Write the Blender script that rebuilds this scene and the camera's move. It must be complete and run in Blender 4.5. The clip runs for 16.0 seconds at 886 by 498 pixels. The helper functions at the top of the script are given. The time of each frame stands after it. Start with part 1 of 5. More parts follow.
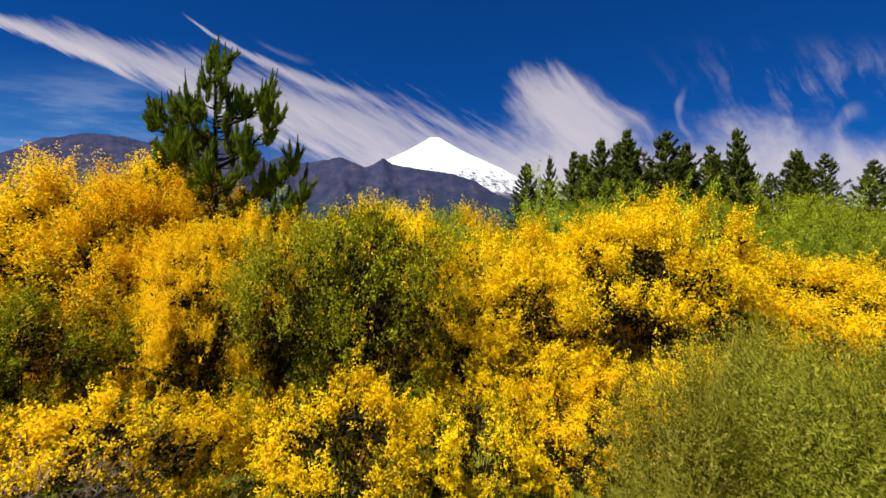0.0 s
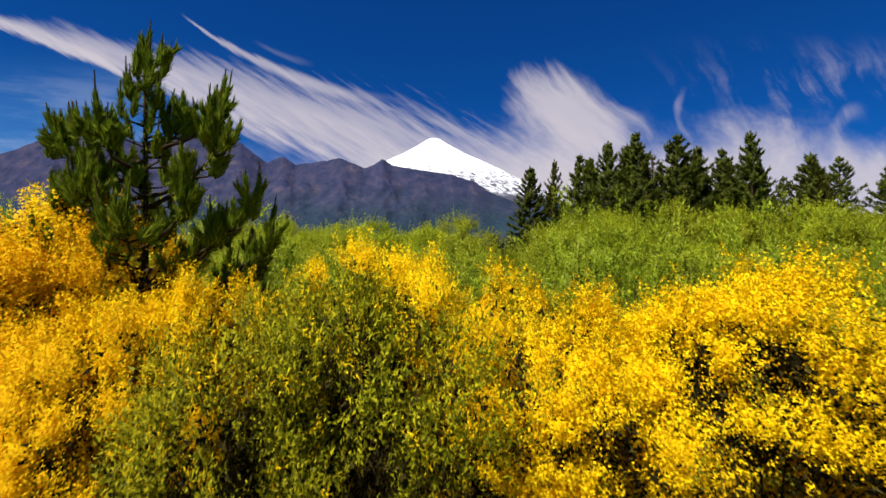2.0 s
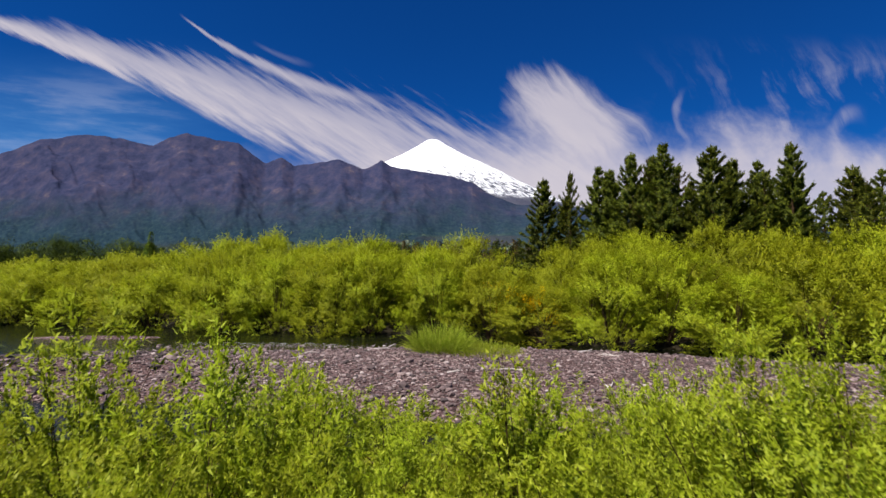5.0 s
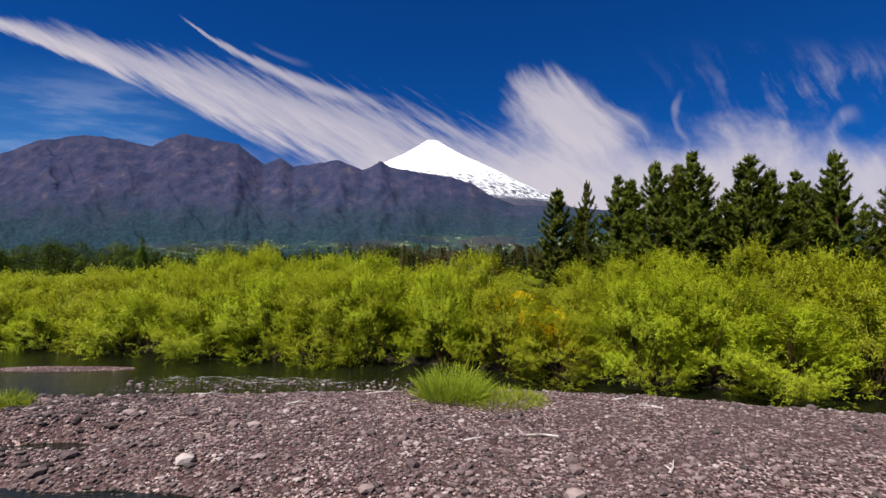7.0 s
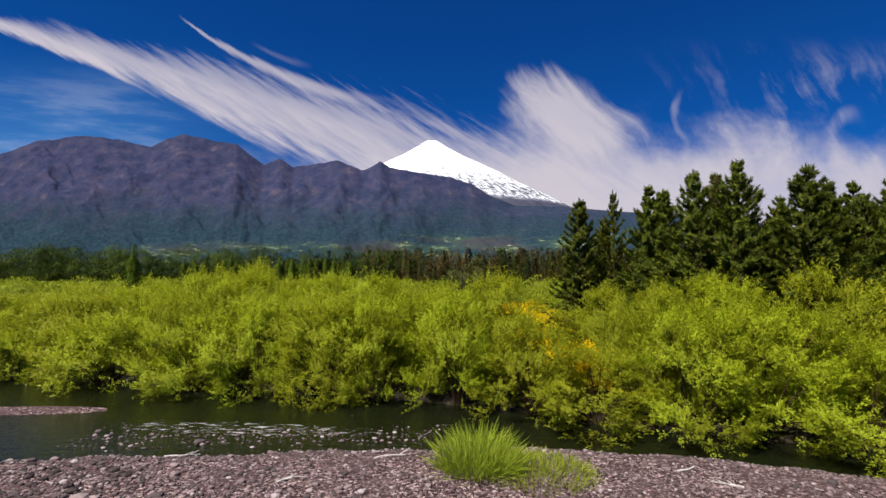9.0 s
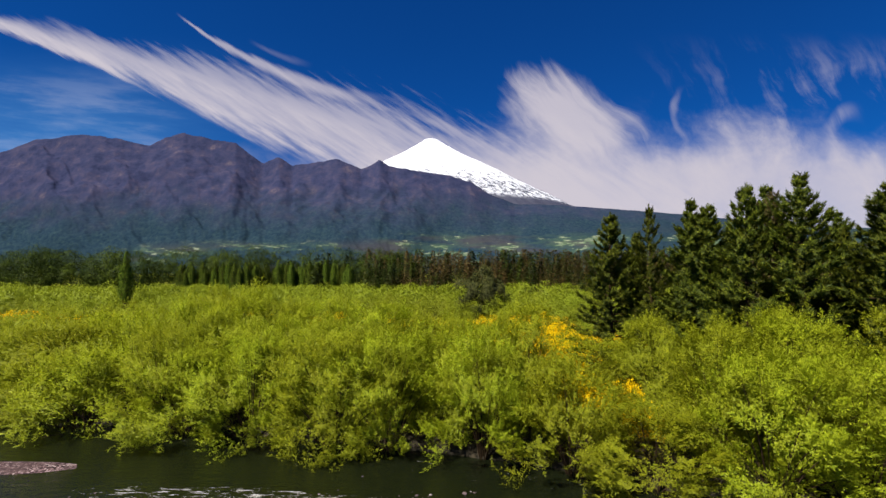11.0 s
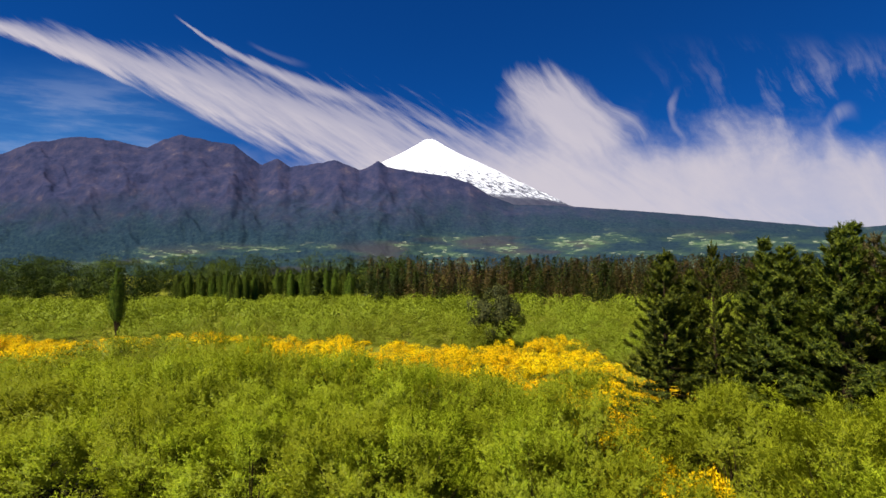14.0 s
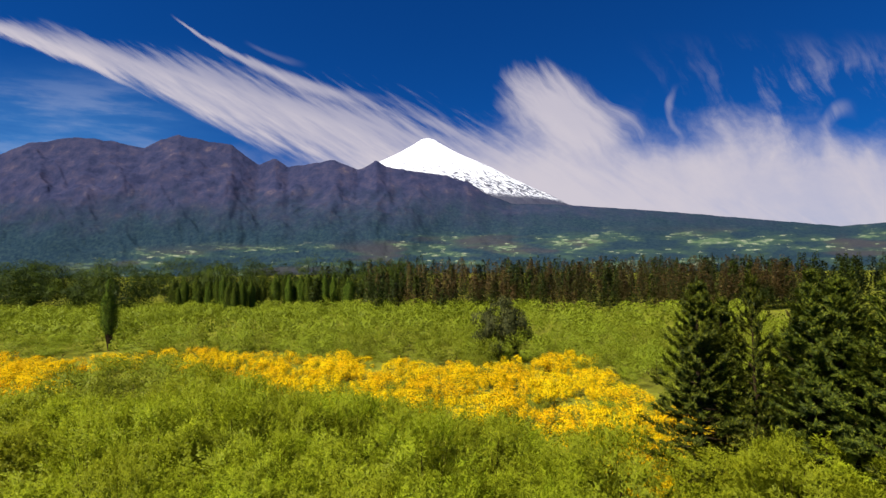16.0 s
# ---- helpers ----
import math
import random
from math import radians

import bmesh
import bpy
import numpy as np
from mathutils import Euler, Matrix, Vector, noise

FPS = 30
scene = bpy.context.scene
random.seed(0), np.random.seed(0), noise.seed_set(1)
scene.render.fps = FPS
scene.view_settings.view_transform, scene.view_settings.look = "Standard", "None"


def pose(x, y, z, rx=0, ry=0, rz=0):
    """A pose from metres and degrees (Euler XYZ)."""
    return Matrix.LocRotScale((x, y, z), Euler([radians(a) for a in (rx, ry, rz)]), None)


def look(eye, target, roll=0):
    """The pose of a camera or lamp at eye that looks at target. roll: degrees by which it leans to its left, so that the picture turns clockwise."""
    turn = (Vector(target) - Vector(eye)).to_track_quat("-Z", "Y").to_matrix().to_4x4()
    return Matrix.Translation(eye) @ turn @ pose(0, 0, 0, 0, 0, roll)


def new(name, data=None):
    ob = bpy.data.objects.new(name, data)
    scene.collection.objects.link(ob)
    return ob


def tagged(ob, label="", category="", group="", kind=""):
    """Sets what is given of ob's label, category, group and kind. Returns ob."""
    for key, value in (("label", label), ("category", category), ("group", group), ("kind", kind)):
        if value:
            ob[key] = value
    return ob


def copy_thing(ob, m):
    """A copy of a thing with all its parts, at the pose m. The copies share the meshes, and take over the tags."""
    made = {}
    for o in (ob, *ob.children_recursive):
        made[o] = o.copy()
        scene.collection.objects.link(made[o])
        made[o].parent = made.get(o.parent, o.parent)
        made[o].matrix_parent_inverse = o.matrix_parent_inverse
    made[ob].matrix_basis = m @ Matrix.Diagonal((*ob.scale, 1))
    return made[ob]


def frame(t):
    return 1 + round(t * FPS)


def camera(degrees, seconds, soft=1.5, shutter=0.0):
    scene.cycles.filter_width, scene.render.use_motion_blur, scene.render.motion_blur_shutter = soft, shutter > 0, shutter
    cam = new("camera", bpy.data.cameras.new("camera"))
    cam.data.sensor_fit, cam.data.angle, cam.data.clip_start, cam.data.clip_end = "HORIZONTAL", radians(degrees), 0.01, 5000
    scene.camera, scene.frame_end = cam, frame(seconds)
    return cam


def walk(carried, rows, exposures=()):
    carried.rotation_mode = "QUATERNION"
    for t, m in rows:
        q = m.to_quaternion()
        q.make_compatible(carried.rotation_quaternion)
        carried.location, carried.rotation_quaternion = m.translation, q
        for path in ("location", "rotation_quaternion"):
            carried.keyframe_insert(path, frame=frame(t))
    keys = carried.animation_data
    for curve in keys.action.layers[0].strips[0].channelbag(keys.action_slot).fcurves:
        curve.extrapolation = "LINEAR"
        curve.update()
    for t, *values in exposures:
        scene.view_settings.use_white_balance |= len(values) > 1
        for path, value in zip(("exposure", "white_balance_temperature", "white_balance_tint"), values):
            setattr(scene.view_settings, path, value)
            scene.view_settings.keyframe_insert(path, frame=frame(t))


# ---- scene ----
# A flight over a river plain towards a snow-capped volcano. Water level is z = 0, the flight goes along +y.
cam = camera(84.0, 16.0, soft=1.5, shutter=0.3)
METRES, EYE, TILT, LEAN, TURN = 24.0, 2.25, 2.4, 0.0, 0.0
ROWS = [
    (0.0, 0.0000, 0.0000, 0.0000, -0.00, -0.00, -0.00),
    (0.5, -0.0017, 0.0149, 0.0053, -0.02, 0.01, -0.01),
    (1.0, -0.0034, 0.0324, 0.0112, -0.02, 0.05, 0.03),
    (1.5, -0.0051, 0.0520, 0.0183, -0.03, 0.08, 0.03),
    (2.0, -0.0074, 0.0737, 0.0271, -0.06, 0.09, 0.07),
    (2.5, -0.0103, 0.0972, 0.0358, -0.07, 0.19, 0.12),
    (3.0, -0.0151, 0.1227, 0.0465, -0.12, 0.17, 0.02),
    (3.5, -0.0202, 0.1499, 0.0597, -0.12, 0.19, 0.08),
    (4.0, -0.0250, 0.1793, 0.0721, -0.13, 0.21, 0.03),
    (6.5, -0.0519, 0.3691, 0.1433, -0.30, 0.23, -0.00),
    (7.0, -0.0581, 0.4069, 0.1564, -0.31, 0.28, 0.00),
    (7.5, -0.0647, 0.4481, 0.1707, -0.31, 0.31, 0.01),
    (8.0, -0.0741, 0.4902, 0.1846, -0.33, 0.31, 0.01),
    (8.5, -0.0847, 0.5327, 0.1996, -0.34, 0.32, 0.02),
    (9.0, -0.0965, 0.5755, 0.2149, -0.35, 0.31, 0.05),
    (11.5, -0.1609, 0.7828, 0.3013, -0.44, 0.09, 0.18),
    (12.0, -0.1751, 0.8196, 0.3209, -0.46, 0.09, 0.20),
    (12.5, -0.1882, 0.8546, 0.3412, -0.47, 0.11, 0.24),
    (13.0, -0.2000, 0.8882, 0.3613, -0.50, 0.12, 0.30),
    (13.5, -0.2119, 0.9210, 0.3794, -0.53, 0.14, 0.33),
    (14.0, -0.2231, 0.9528, 0.3980, -0.56, 0.17, 0.40),
    (14.5, -0.2333, 0.9835, 0.4162, -0.60, 0.15, 0.46),
    (15.0, -0.2418, 1.0134, 0.4347, -0.65, 0.12, 0.51),
    (15.5, -0.2474, 1.0423, 0.4547, -0.69, 0.09, 0.58),
    (16.0, -0.2521, 1.0711, 0.4738, -0.75, 0.06, 0.67),
]
walk(cam, [(t, pose(0, 0, EYE, TILT, LEAN, TURN) @ pose(METRES * x, METRES * y, METRES * z, 90 + pitch, roll, yaw)) for t, x, y, z, yaw, pitch, roll in ROWS])

# ---- world, sun, light ----
SUN_EL, SUN_AZ = radians(56), radians(226)  # azimuth: from +y clockwise; the sun stands high to the left, a little behind the camera


def link(nt, a, b):
    nt.links.new(a, b)


def mth(nt, op, a, b=None, c=None):
    n = nt.nodes.new("ShaderNodeMath")
    n.operation = op
    for i, v in enumerate((a, b, c)):
        if v is None:
            continue
        if hasattr(v, "links"):
            link(nt, v, n.inputs[i])
        else:
            n.inputs[i].default_value = v
    return n.outputs[0]


def ramp01(nt, v, lo, hi):
    """0 below lo, 1 above hi, smooth between (lo may exceed hi)."""
    n = nt.nodes.new("ShaderNodeMapRange")
    n.interpolation_type = "SMOOTHSTEP"
    link(nt, v, n.inputs[0])
    n.inputs[1].default_value, n.inputs[2].default_value = (lo, hi) if lo < hi else (hi, lo)
    n.inputs[3].default_value, n.inputs[4].default_value = (0, 1) if lo < hi else (1, 0)
    return n.outputs[0]


def noise_at(nt, x, y, z, scale, detail=5, rough=0.55):
    c = nt.nodes.new("ShaderNodeCombineXYZ")
    for i, v in enumerate((x, y, z)):
        if hasattr(v, "links"):
            link(nt, v, c.inputs[i])
        else:
            c.inputs[i].default_value = v
    n = nt.nodes.new("ShaderNodeTexNoise")
    link(nt, c.outputs[0], n.inputs["Vector"])
    n.inputs["Scale"].default_value, n.inputs["Detail"].default_value, n.inputs["Roughness"].default_value = scale, detail, rough
    return n.outputs[0]


world = bpy.data.worlds.new("sky")
scene.world = world
world.use_nodes = True
wt = world.node_tree
wt.nodes.clear()
sky = wt.nodes.new("ShaderNodeTexSky")
sky.sky_type, sky.sun_disc, sky.sun_elevation, sky.sun_rotation = "NISHITA", False, SUN_EL, SUN_AZ
sky.altitude, sky.air_density, sky.dust_density, sky.ozone_density = 600, 1.0, 0.3, 3.0
tint = wt.nodes.new("ShaderNodeMix")
tint.data_type, tint.blend_type = "RGBA", "MULTIPLY"
tint.inputs["Factor"].default_value = 1.0
link(wt, sky.outputs[0], tint.inputs["A"])
tint.inputs["B"].default_value = (0.035, 0.385, 0.97, 1)
geo = wt.nodes.new("ShaderNodeTexCoord")
sep = wt.nodes.new("ShaderNodeSeparateXYZ")
link(wt, geo.outputs["Generated"], sep.inputs[0])
DX, DY, DZ = sep.outputs
dy = mth(wt, "MAXIMUM", mth(wt, "ABSOLUTE", DY), 0.12)
U, V = mth(wt, "DIVIDE", DX, dy), mth(wt, "DIVIDE", DZ, dy)
# slow warp for the curls, fine fibres along the wind
WU = mth(wt, "SUBTRACT", noise_at(wt, U, V, 0.3, 3.2, 4), 0.5)
WV = mth(wt, "SUBTRACT", noise_at(wt, U, V, 7.3, 3.2, 4), 0.5)
U2 = mth(wt, "ADD", U, mth(wt, "MULTIPLY", WU, 0.16))
V2 = mth(wt, "ADD", V, mth(wt, "MULTIPLY", WV, 0.10))


def band(u0, v0, u1, v1, bend):
    """A streak along a line from (u0, v0) to (u1, v1): the distance across it and the way along it."""
    ln = math.hypot(u1 - u0, v1 - v0)
    cx, cy = (u1 - u0) / ln, (v1 - v0) / ln
    a, b = mth(wt, "SUBTRACT", U, u0), mth(wt, "SUBTRACT", V, v0)
    s = mth(wt, "ADD", mth(wt, "MULTIPLY", a, cx), mth(wt, "MULTIPLY", b, cy))
    d = mth(wt, "SUBTRACT", mth(wt, "MULTIPLY", b, cx), mth(wt, "MULTIPLY", a, cy))
    t = mth(wt, "DIVIDE", s, ln)
    d = mth(wt, "ADD", d, mth(wt, "MULTIPLY", mth(wt, "MULTIPLY", t, mth(wt, "SUBTRACT", 1.0, t)), bend))
    fib = mth(wt, "SUBTRACT", noise_at(wt, mth(wt, "MULTIPLY", s, 2.2), mth(wt, "MULTIPLY", mth(wt, "ADD", d, mth(wt, "MULTIPLY", s, 0.25)), 16), u0, 1.6, 6, 0.62), 0.5)
    return t, d, fib


# main streak
t1, d1, f1 = band(-0.95, 0.53, 0.0, 0.235, 0.0)
width = mth(wt, "ADD", 0.017, mth(wt, "MULTIPLY", ramp01(wt, t1, 0.0, 0.95), 0.062))
e1 = mth(wt, "DIVIDE", mth(wt, "ADD", d1, mth(wt, "MULTIPLY", f1, mth(wt, "ADD", 0.05, mth(wt, "MULTIPLY", t1, 0.10)))), width)
fine1 = mth(wt, "SUBTRACT", noise_at(wt, mth(wt, "MULTIPLY", t1, 5.0), mth(wt, "MULTIPLY", mth(wt, "ADD", d1, mth(wt, "MULTIPLY", t1, 0.30)), 46), 5.1, 1.5, 5, 0.6), 0.5)
above = ramp01(wt, d1, -0.01, 0.06)
e1 = mth(wt, "ADD", e1, mth(wt, "MULTIPLY", fine1, mth(wt, "ADD", 0.5, mth(wt, "MULTIPLY", above, 2.2))))
streak = mth(wt, "MULTIPLY", ramp01(wt, e1, 1.35, -0.1), ramp01(wt, e1, -1.35, -0.6))
streak = mth(wt, "MULTIPLY", streak, mth(wt, "ADD", 0.78, mth(wt, "ADD", mth(wt, "MULTIPLY", f1, 1.0), mth(wt, "MULTIPLY", fine1, 0.6))))
# thin streak above it
t2, d2, f2 = band(-0.545, 0.537, -0.25, 0.38, 0.06)
e2 = mth(wt, "ABSOLUTE", mth(wt, "DIVIDE", mth(wt, "ADD", d2, mth(wt, "MULTIPLY", f2, 0.03)), mth(wt, "ADD", 0.003, mth(wt, "MULTIPLY", ramp01(wt, t2, 0, 1.2), 0.012))))
thin = mth(wt, "MULTIPLY", mth(wt, "MULTIPLY", ramp01(wt, e2, 1.4, 0.2), ramp01(wt, t2, 0.0, 0.15)), mth(wt, "MULTIPLY", ramp01(wt, t2, 1.5, 1.0), 0.6))
# a fainter thread beside it
t3, d3, f3 = band(-0.385, 0.473, -0.27, 0.425, 0.01)
e3 = mth(wt, "ABSOLUTE", mth(wt, "DIVIDE", mth(wt, "ADD", d3, mth(wt, "MULTIPLY", f3, 0.02)), 0.006))
thread = mth(wt, "MULTIPLY", mth(wt, "MULTIPLY", ramp01(wt, e3, 1.4, 0.1), ramp01(wt, t3, -0.1, 0.3)), mth(wt, "MULTIPLY", ramp01(wt, t3, 1.1, 0.6), 0.12))
# plume
pu, pv = mth(wt, "SUBTRACT", U2, 0.268), mth(wt, "SUBTRACT", V2, 0.315)
pr = mth(wt, "ADD", mth(wt, "POWER", mth(wt, "DIVIDE", mth(wt, "ADD", pu, mth(wt, "MULTIPLY", pv, 0.35)), 0.108), 2.0), mth(wt, "POWER", mth(wt, "DIVIDE", pv, 0.105), 2.0))
fp = mth(wt, "SUBTRACT", noise_at(wt, mth(wt, "MULTIPLY", mth(wt, "ADD", U2, mth(wt, "MULTIPLY", V2, 0.6)), 9), mth(wt, "MULTIPLY", V2, 2.5), 2.0, 2.0, 6, 0.6), 0.5)
plume = mth(wt, "MULTIPLY", ramp01(wt, mth(wt, "ADD", pr, mth(wt, "MULTIPLY", fp, 2.2)), 1.35, 0.1), 0.85)
# veil over the horizon, thicker on the right
fv = mth(wt, "SUBTRACT", noise_at(wt, mth(wt, "MULTIPLY", mth(wt, "ADD", U2, mth(wt, "MULTIPLY", V2, 0.4)), 3.0), mth(wt, "MULTIPLY", V2, 3.2), 4.0, 1.7, 7, 0.62), 0.5)
top = mth(wt, "ADD", mth(wt, "ADD", 0.265, mth(wt, "MULTIPLY", ramp01(wt, U, -0.1, 0.6), 0.060)), mth(wt, "MULTIPLY", fv, 0.26))
veil = ramp01(wt, mth(wt, "SUBTRACT", top, V), -0.02, 0.13)
veil = mth(wt, "MULTIPLY", veil, mth(wt, "ADD", 0.34, mth(wt, "MULTIPLY", ramp01(wt, U, -0.45, 0.1), 0.49)))
veil = mth(wt, "MULTIPLY", veil, mth(wt, "ADD", 0.84, mth(wt, "MULTIPLY", fv, 1.3)))
# a flat bank of it low over the slope
bank_top = mth(wt, "SUBTRACT", V, mth(wt, "MULTIPLY", mth(wt, "ADD", fv, fp), 0.07))
low_bank = mth(wt, "MULTIPLY", mth(wt, "MULTIPLY", ramp01(wt, bank_top, 0.285, 0.19), ramp01(wt, U, 0.0, 0.25)), 0.44)
# faint wisps high on the right
wisps = mth(wt, "MULTIPLY", mth(wt, "MULTIPLY", ramp01(wt, mth(wt, "ADD", fv, fp), -0.04, 0.26), ramp01(wt, U, 0.35, 0.8)), mth(wt, "MULTIPLY", ramp01(wt, V, 0.50, 0.38), 0.30))
fl = mth(wt, "SUBTRACT", noise_at(wt, mth(wt, "MULTIPLY", mth(wt, "SUBTRACT", U, mth(wt, "MULTIPLY", V, 0.5)), 2.2), mth(wt, "MULTIPLY", mth(wt, "ADD", V, mth(wt, "MULTIPLY", U, 0.12)), 13), 9.0, 1.4, 6, 0.6), 0.5)
# two curled threads over the veil
curl = mth(wt, "ABSOLUTE", mth(wt, "DIVIDE", mth(wt, "SUBTRACT", mth(wt, "SUBTRACT", U2, 0.470), mth(wt, "MULTIPLY", mth(wt, "POWER", mth(wt, "SUBTRACT", V2, 0.325), 2.0), 7.0)), 0.011))
curl = mth(wt, "MULTIPLY", mth(wt, "MULTIPLY", ramp01(wt, curl, 1.2, 0.1), ramp01(wt, V, 0.385, 0.33)), mth(wt, "MULTIPLY", mth(wt, "MULTIPLY", ramp01(wt, V, 0.25, 0.29), ramp01(wt, fp, -0.3, 0.15)), 0.42))
hook_r = mth(wt, "SQRT", mth(wt, "ADD", mth(wt, "POWER", mth(wt, "SUBTRACT", U2, 0.862), 2.0), mth(wt, "POWER", mth(wt, "MULTIPLY", mth(wt, "SUBTRACT", V2, 0.262), 0.75), 2.0)))
hook = mth(wt, "MULTIPLY", mth(wt, "MULTIPLY", ramp01(wt, mth(wt, "ABSOLUTE", mth(wt, "DIVIDE", mth(wt, "SUBTRACT", hook_r, 0.052), 0.016)), 1.3, 0.1), ramp01(wt, U, 0.885, 0.83)), mth(wt, "MULTIPLY", ramp01(wt, fp, -0.3, 0.15), 0.36))
haze = mth(wt, "MULTIPLY", mth(wt, "MULTIPLY", ramp01(wt, V, 0.50, 0.24), ramp01(wt, U, -0.25, -0.75)), mth(wt, "ADD", 0.34, mth(wt, "MULTIPLY", fl, 0.9)))
low_wisps = mth(wt, "MULTIPLY", mth(wt, "MULTIPLY", ramp01(wt, fl, -0.02, 0.2), ramp01(wt, U, -0.25, -0.6)), mth(wt, "MULTIPLY", mth(wt, "MULTIPLY", ramp01(wt, V, 0.44, 0.34), ramp01(wt, V, 0.12, 0.3)), 0.17))
cover = streak
for c in (low_wisps, thin, thread, plume, veil, low_bank, wisps, curl, hook):
    cover = mth(wt, "SUBTRACT", 1.0, mth(wt, "MULTIPLY", mth(wt, "SUBTRACT", 1.0, cover), mth(wt, "SUBTRACT", 1.0, c)))
cover = mth(wt, "MULTIPLY", mth(wt, "MINIMUM", mth(wt, "MAXIMUM", cover, 0.0), 0.96), ramp01(wt, DY, -0.25, 0.1))  # the cloud lies ahead, the sky behind is clear
cmix = wt.nodes.new("ShaderNodeMix")
cmix.data_type = "RGBA"
link(wt, cover, cmix.inputs["Factor"])
hmix = wt.nodes.new("ShaderNodeMix")  # paler blue towards the horizon
hmix.data_type = "RGBA"
link(wt, haze, hmix.inputs["Factor"])
link(wt, tint.outputs["Result"], hmix.inputs["A"])
hmix.inputs["B"].default_value = (1.6, 4.6, 9.4, 1)
link(wt, hmix.outputs["Result"], cmix.inputs["A"])
cmix.inputs["B"].default_value = (8.3, 7.65, 8.42, 1)
bg = wt.nodes.new("ShaderNodeBackground")
bg.inputs[1].default_value = 0.048
link(wt, cmix.outputs["Result"], bg.inputs[0])
wo = wt.nodes.new("ShaderNodeOutputWorld")
link(wt, bg.outputs[0], wo.inputs[0])

sun = new("sun", bpy.data.lights.new("sun", "SUN"))
sun.data.energy, sun.data.angle, sun.data.color = 5.0, radians(0.6), (1.0, 0.95, 0.86)
sun.matrix_basis = look((0, 0, 60), Vector((0, 0, 60)) - Vector((math.sin(SUN_AZ) * math.cos(SUN_EL), math.cos(SUN_AZ) * math.cos(SUN_EL), math.sin(SUN_EL))))
scene.view_settings.exposure = 0.7

# ---- materials ----


def material(name):
    m = bpy.data.materials.new(name)
    m.use_nodes = True
    nt = m.node_tree
    nt.nodes.clear()
    out = nt.nodes.new("ShaderNodeOutputMaterial")
    bs = nt.nodes.new("ShaderNodeBsdfPrincipled")
    link(nt, bs.outputs[0], out.inputs[0])
    return m, nt, bs, out


def ramp(nt, fac, stops):
    n = nt.nodes.new("ShaderNodeValToRGB")
    link(nt, fac, n.inputs[0])
    els = n.color_ramp.elements
    while len(els) < len(stops):
        els.new(0.5)
    for e, (p, c) in zip(els, stops):
        e.position, e.color = p, (*c, 1)
    return n.outputs[0]


def mixcol(nt, fac, a, b, kind="MIX"):
    n = nt.nodes.new("ShaderNodeMix")
    n.data_type, n.blend_type = "RGBA", kind
    for sock, v in ((n.inputs["Factor"], fac), (n.inputs["A"], a), (n.inputs["B"], b)):
        if hasattr(v, "links"):
            link(nt, v, sock)
        elif isinstance(v, tuple):
            sock.default_value = (*v, 1)
        else:
            sock.default_value = v
    return n.outputs["Result"]


def bump(nt, bs, height, strength, dist):
    b = nt.nodes.new("ShaderNodeBump")
    b.inputs["Strength"].default_value, b.inputs["Distance"].default_value = strength, dist
    link(nt, height, b.inputs["Height"])
    link(nt, b.outputs[0], bs.inputs["Normal"])


def obj_noise(nt, scale, detail=5, rough=0.55, stretch=None, world_space=False):
    if world_space:
        v = nt.nodes.new("ShaderNodeNewGeometry").outputs["Position"]
    else:
        v = nt.nodes.new("ShaderNodeTexCoord").outputs["Object"]
    if stretch:
        mp = nt.nodes.new("ShaderNodeMapping")
        mp.inputs["Scale"].default_value = stretch
        link(nt, v, mp.inputs[0])
        v = mp.outputs[0]
    n = nt.nodes.new("ShaderNodeTexNoise")
    link(nt, v, n.inputs["Vector"])
    n.inputs["Scale"].default_value, n.inputs["Detail"].default_value, n.inputs["Roughness"].default_value = scale, detail, rough
    return n.outputs[0]


def leafy(name, stops, through_light=0.35, rough=0.5, vary=0.25, patch=None, gloss=0.05):
    """Leaves, needles or petals: each leaf its own tone, each plant its own shade, some light let through."""
    m, nt, bs, out = material(name)
    g = nt.nodes.new("ShaderNodeNewGeometry")
    col = ramp(nt, g.outputs["Random Per Island"], stops)
    inf = nt.nodes.new("ShaderNodeObjectInfo")
    hs = nt.nodes.new("ShaderNodeHueSaturation")
    link(nt, col, hs.inputs["Color"])
    link(nt, mth(nt, "ADD", 1 - vary / 2, mth(nt, "MULTIPLY", inf.outputs["Random"], vary)), hs.inputs["Value"])
    link(nt, mth(nt, "ADD", 0.488, mth(nt, "MULTIPLY", inf.outputs["Random"], 0.022)), hs.inputs["Hue"])
    c = hs.outputs[0]
    if patch:
        c = mixcol(nt, ramp01(nt, obj_noise(nt, patch[0], 3), 0.45, 0.62), c, patch[1])
    link(nt, c, bs.inputs["Base Color"])
    bs.inputs["Roughness"].default_value = rough
    bs.inputs["Specular IOR Level"].default_value = gloss
    tr = nt.nodes.new("ShaderNodeBsdfTranslucent")
    link(nt, c, tr.inputs[0])
    mx = nt.nodes.new("ShaderNodeMixShader")
    mx.inputs[0].default_value = through_light
    link(nt, bs.outputs[0], mx.inputs[1])
    link(nt, tr.outputs[0], mx.inputs[2])
    link(nt, mx.outputs[0], out.inputs[0])
    return m


def plain(name, a, b, scale, rough=0.8, bumps=0.4, dist=0.01):
    m, nt, bs, out = material(name)
    n = obj_noise(nt, scale, 6)
    link(nt, ramp(nt, n, [(0.3, a), (0.7, b)]), bs.inputs["Base Color"])
    bs.inputs["Roughness"].default_value = rough
    bs.inputs["Specular IOR Level"].default_value = 0.15
    bump(nt, bs, n, bumps, dist)
    return m


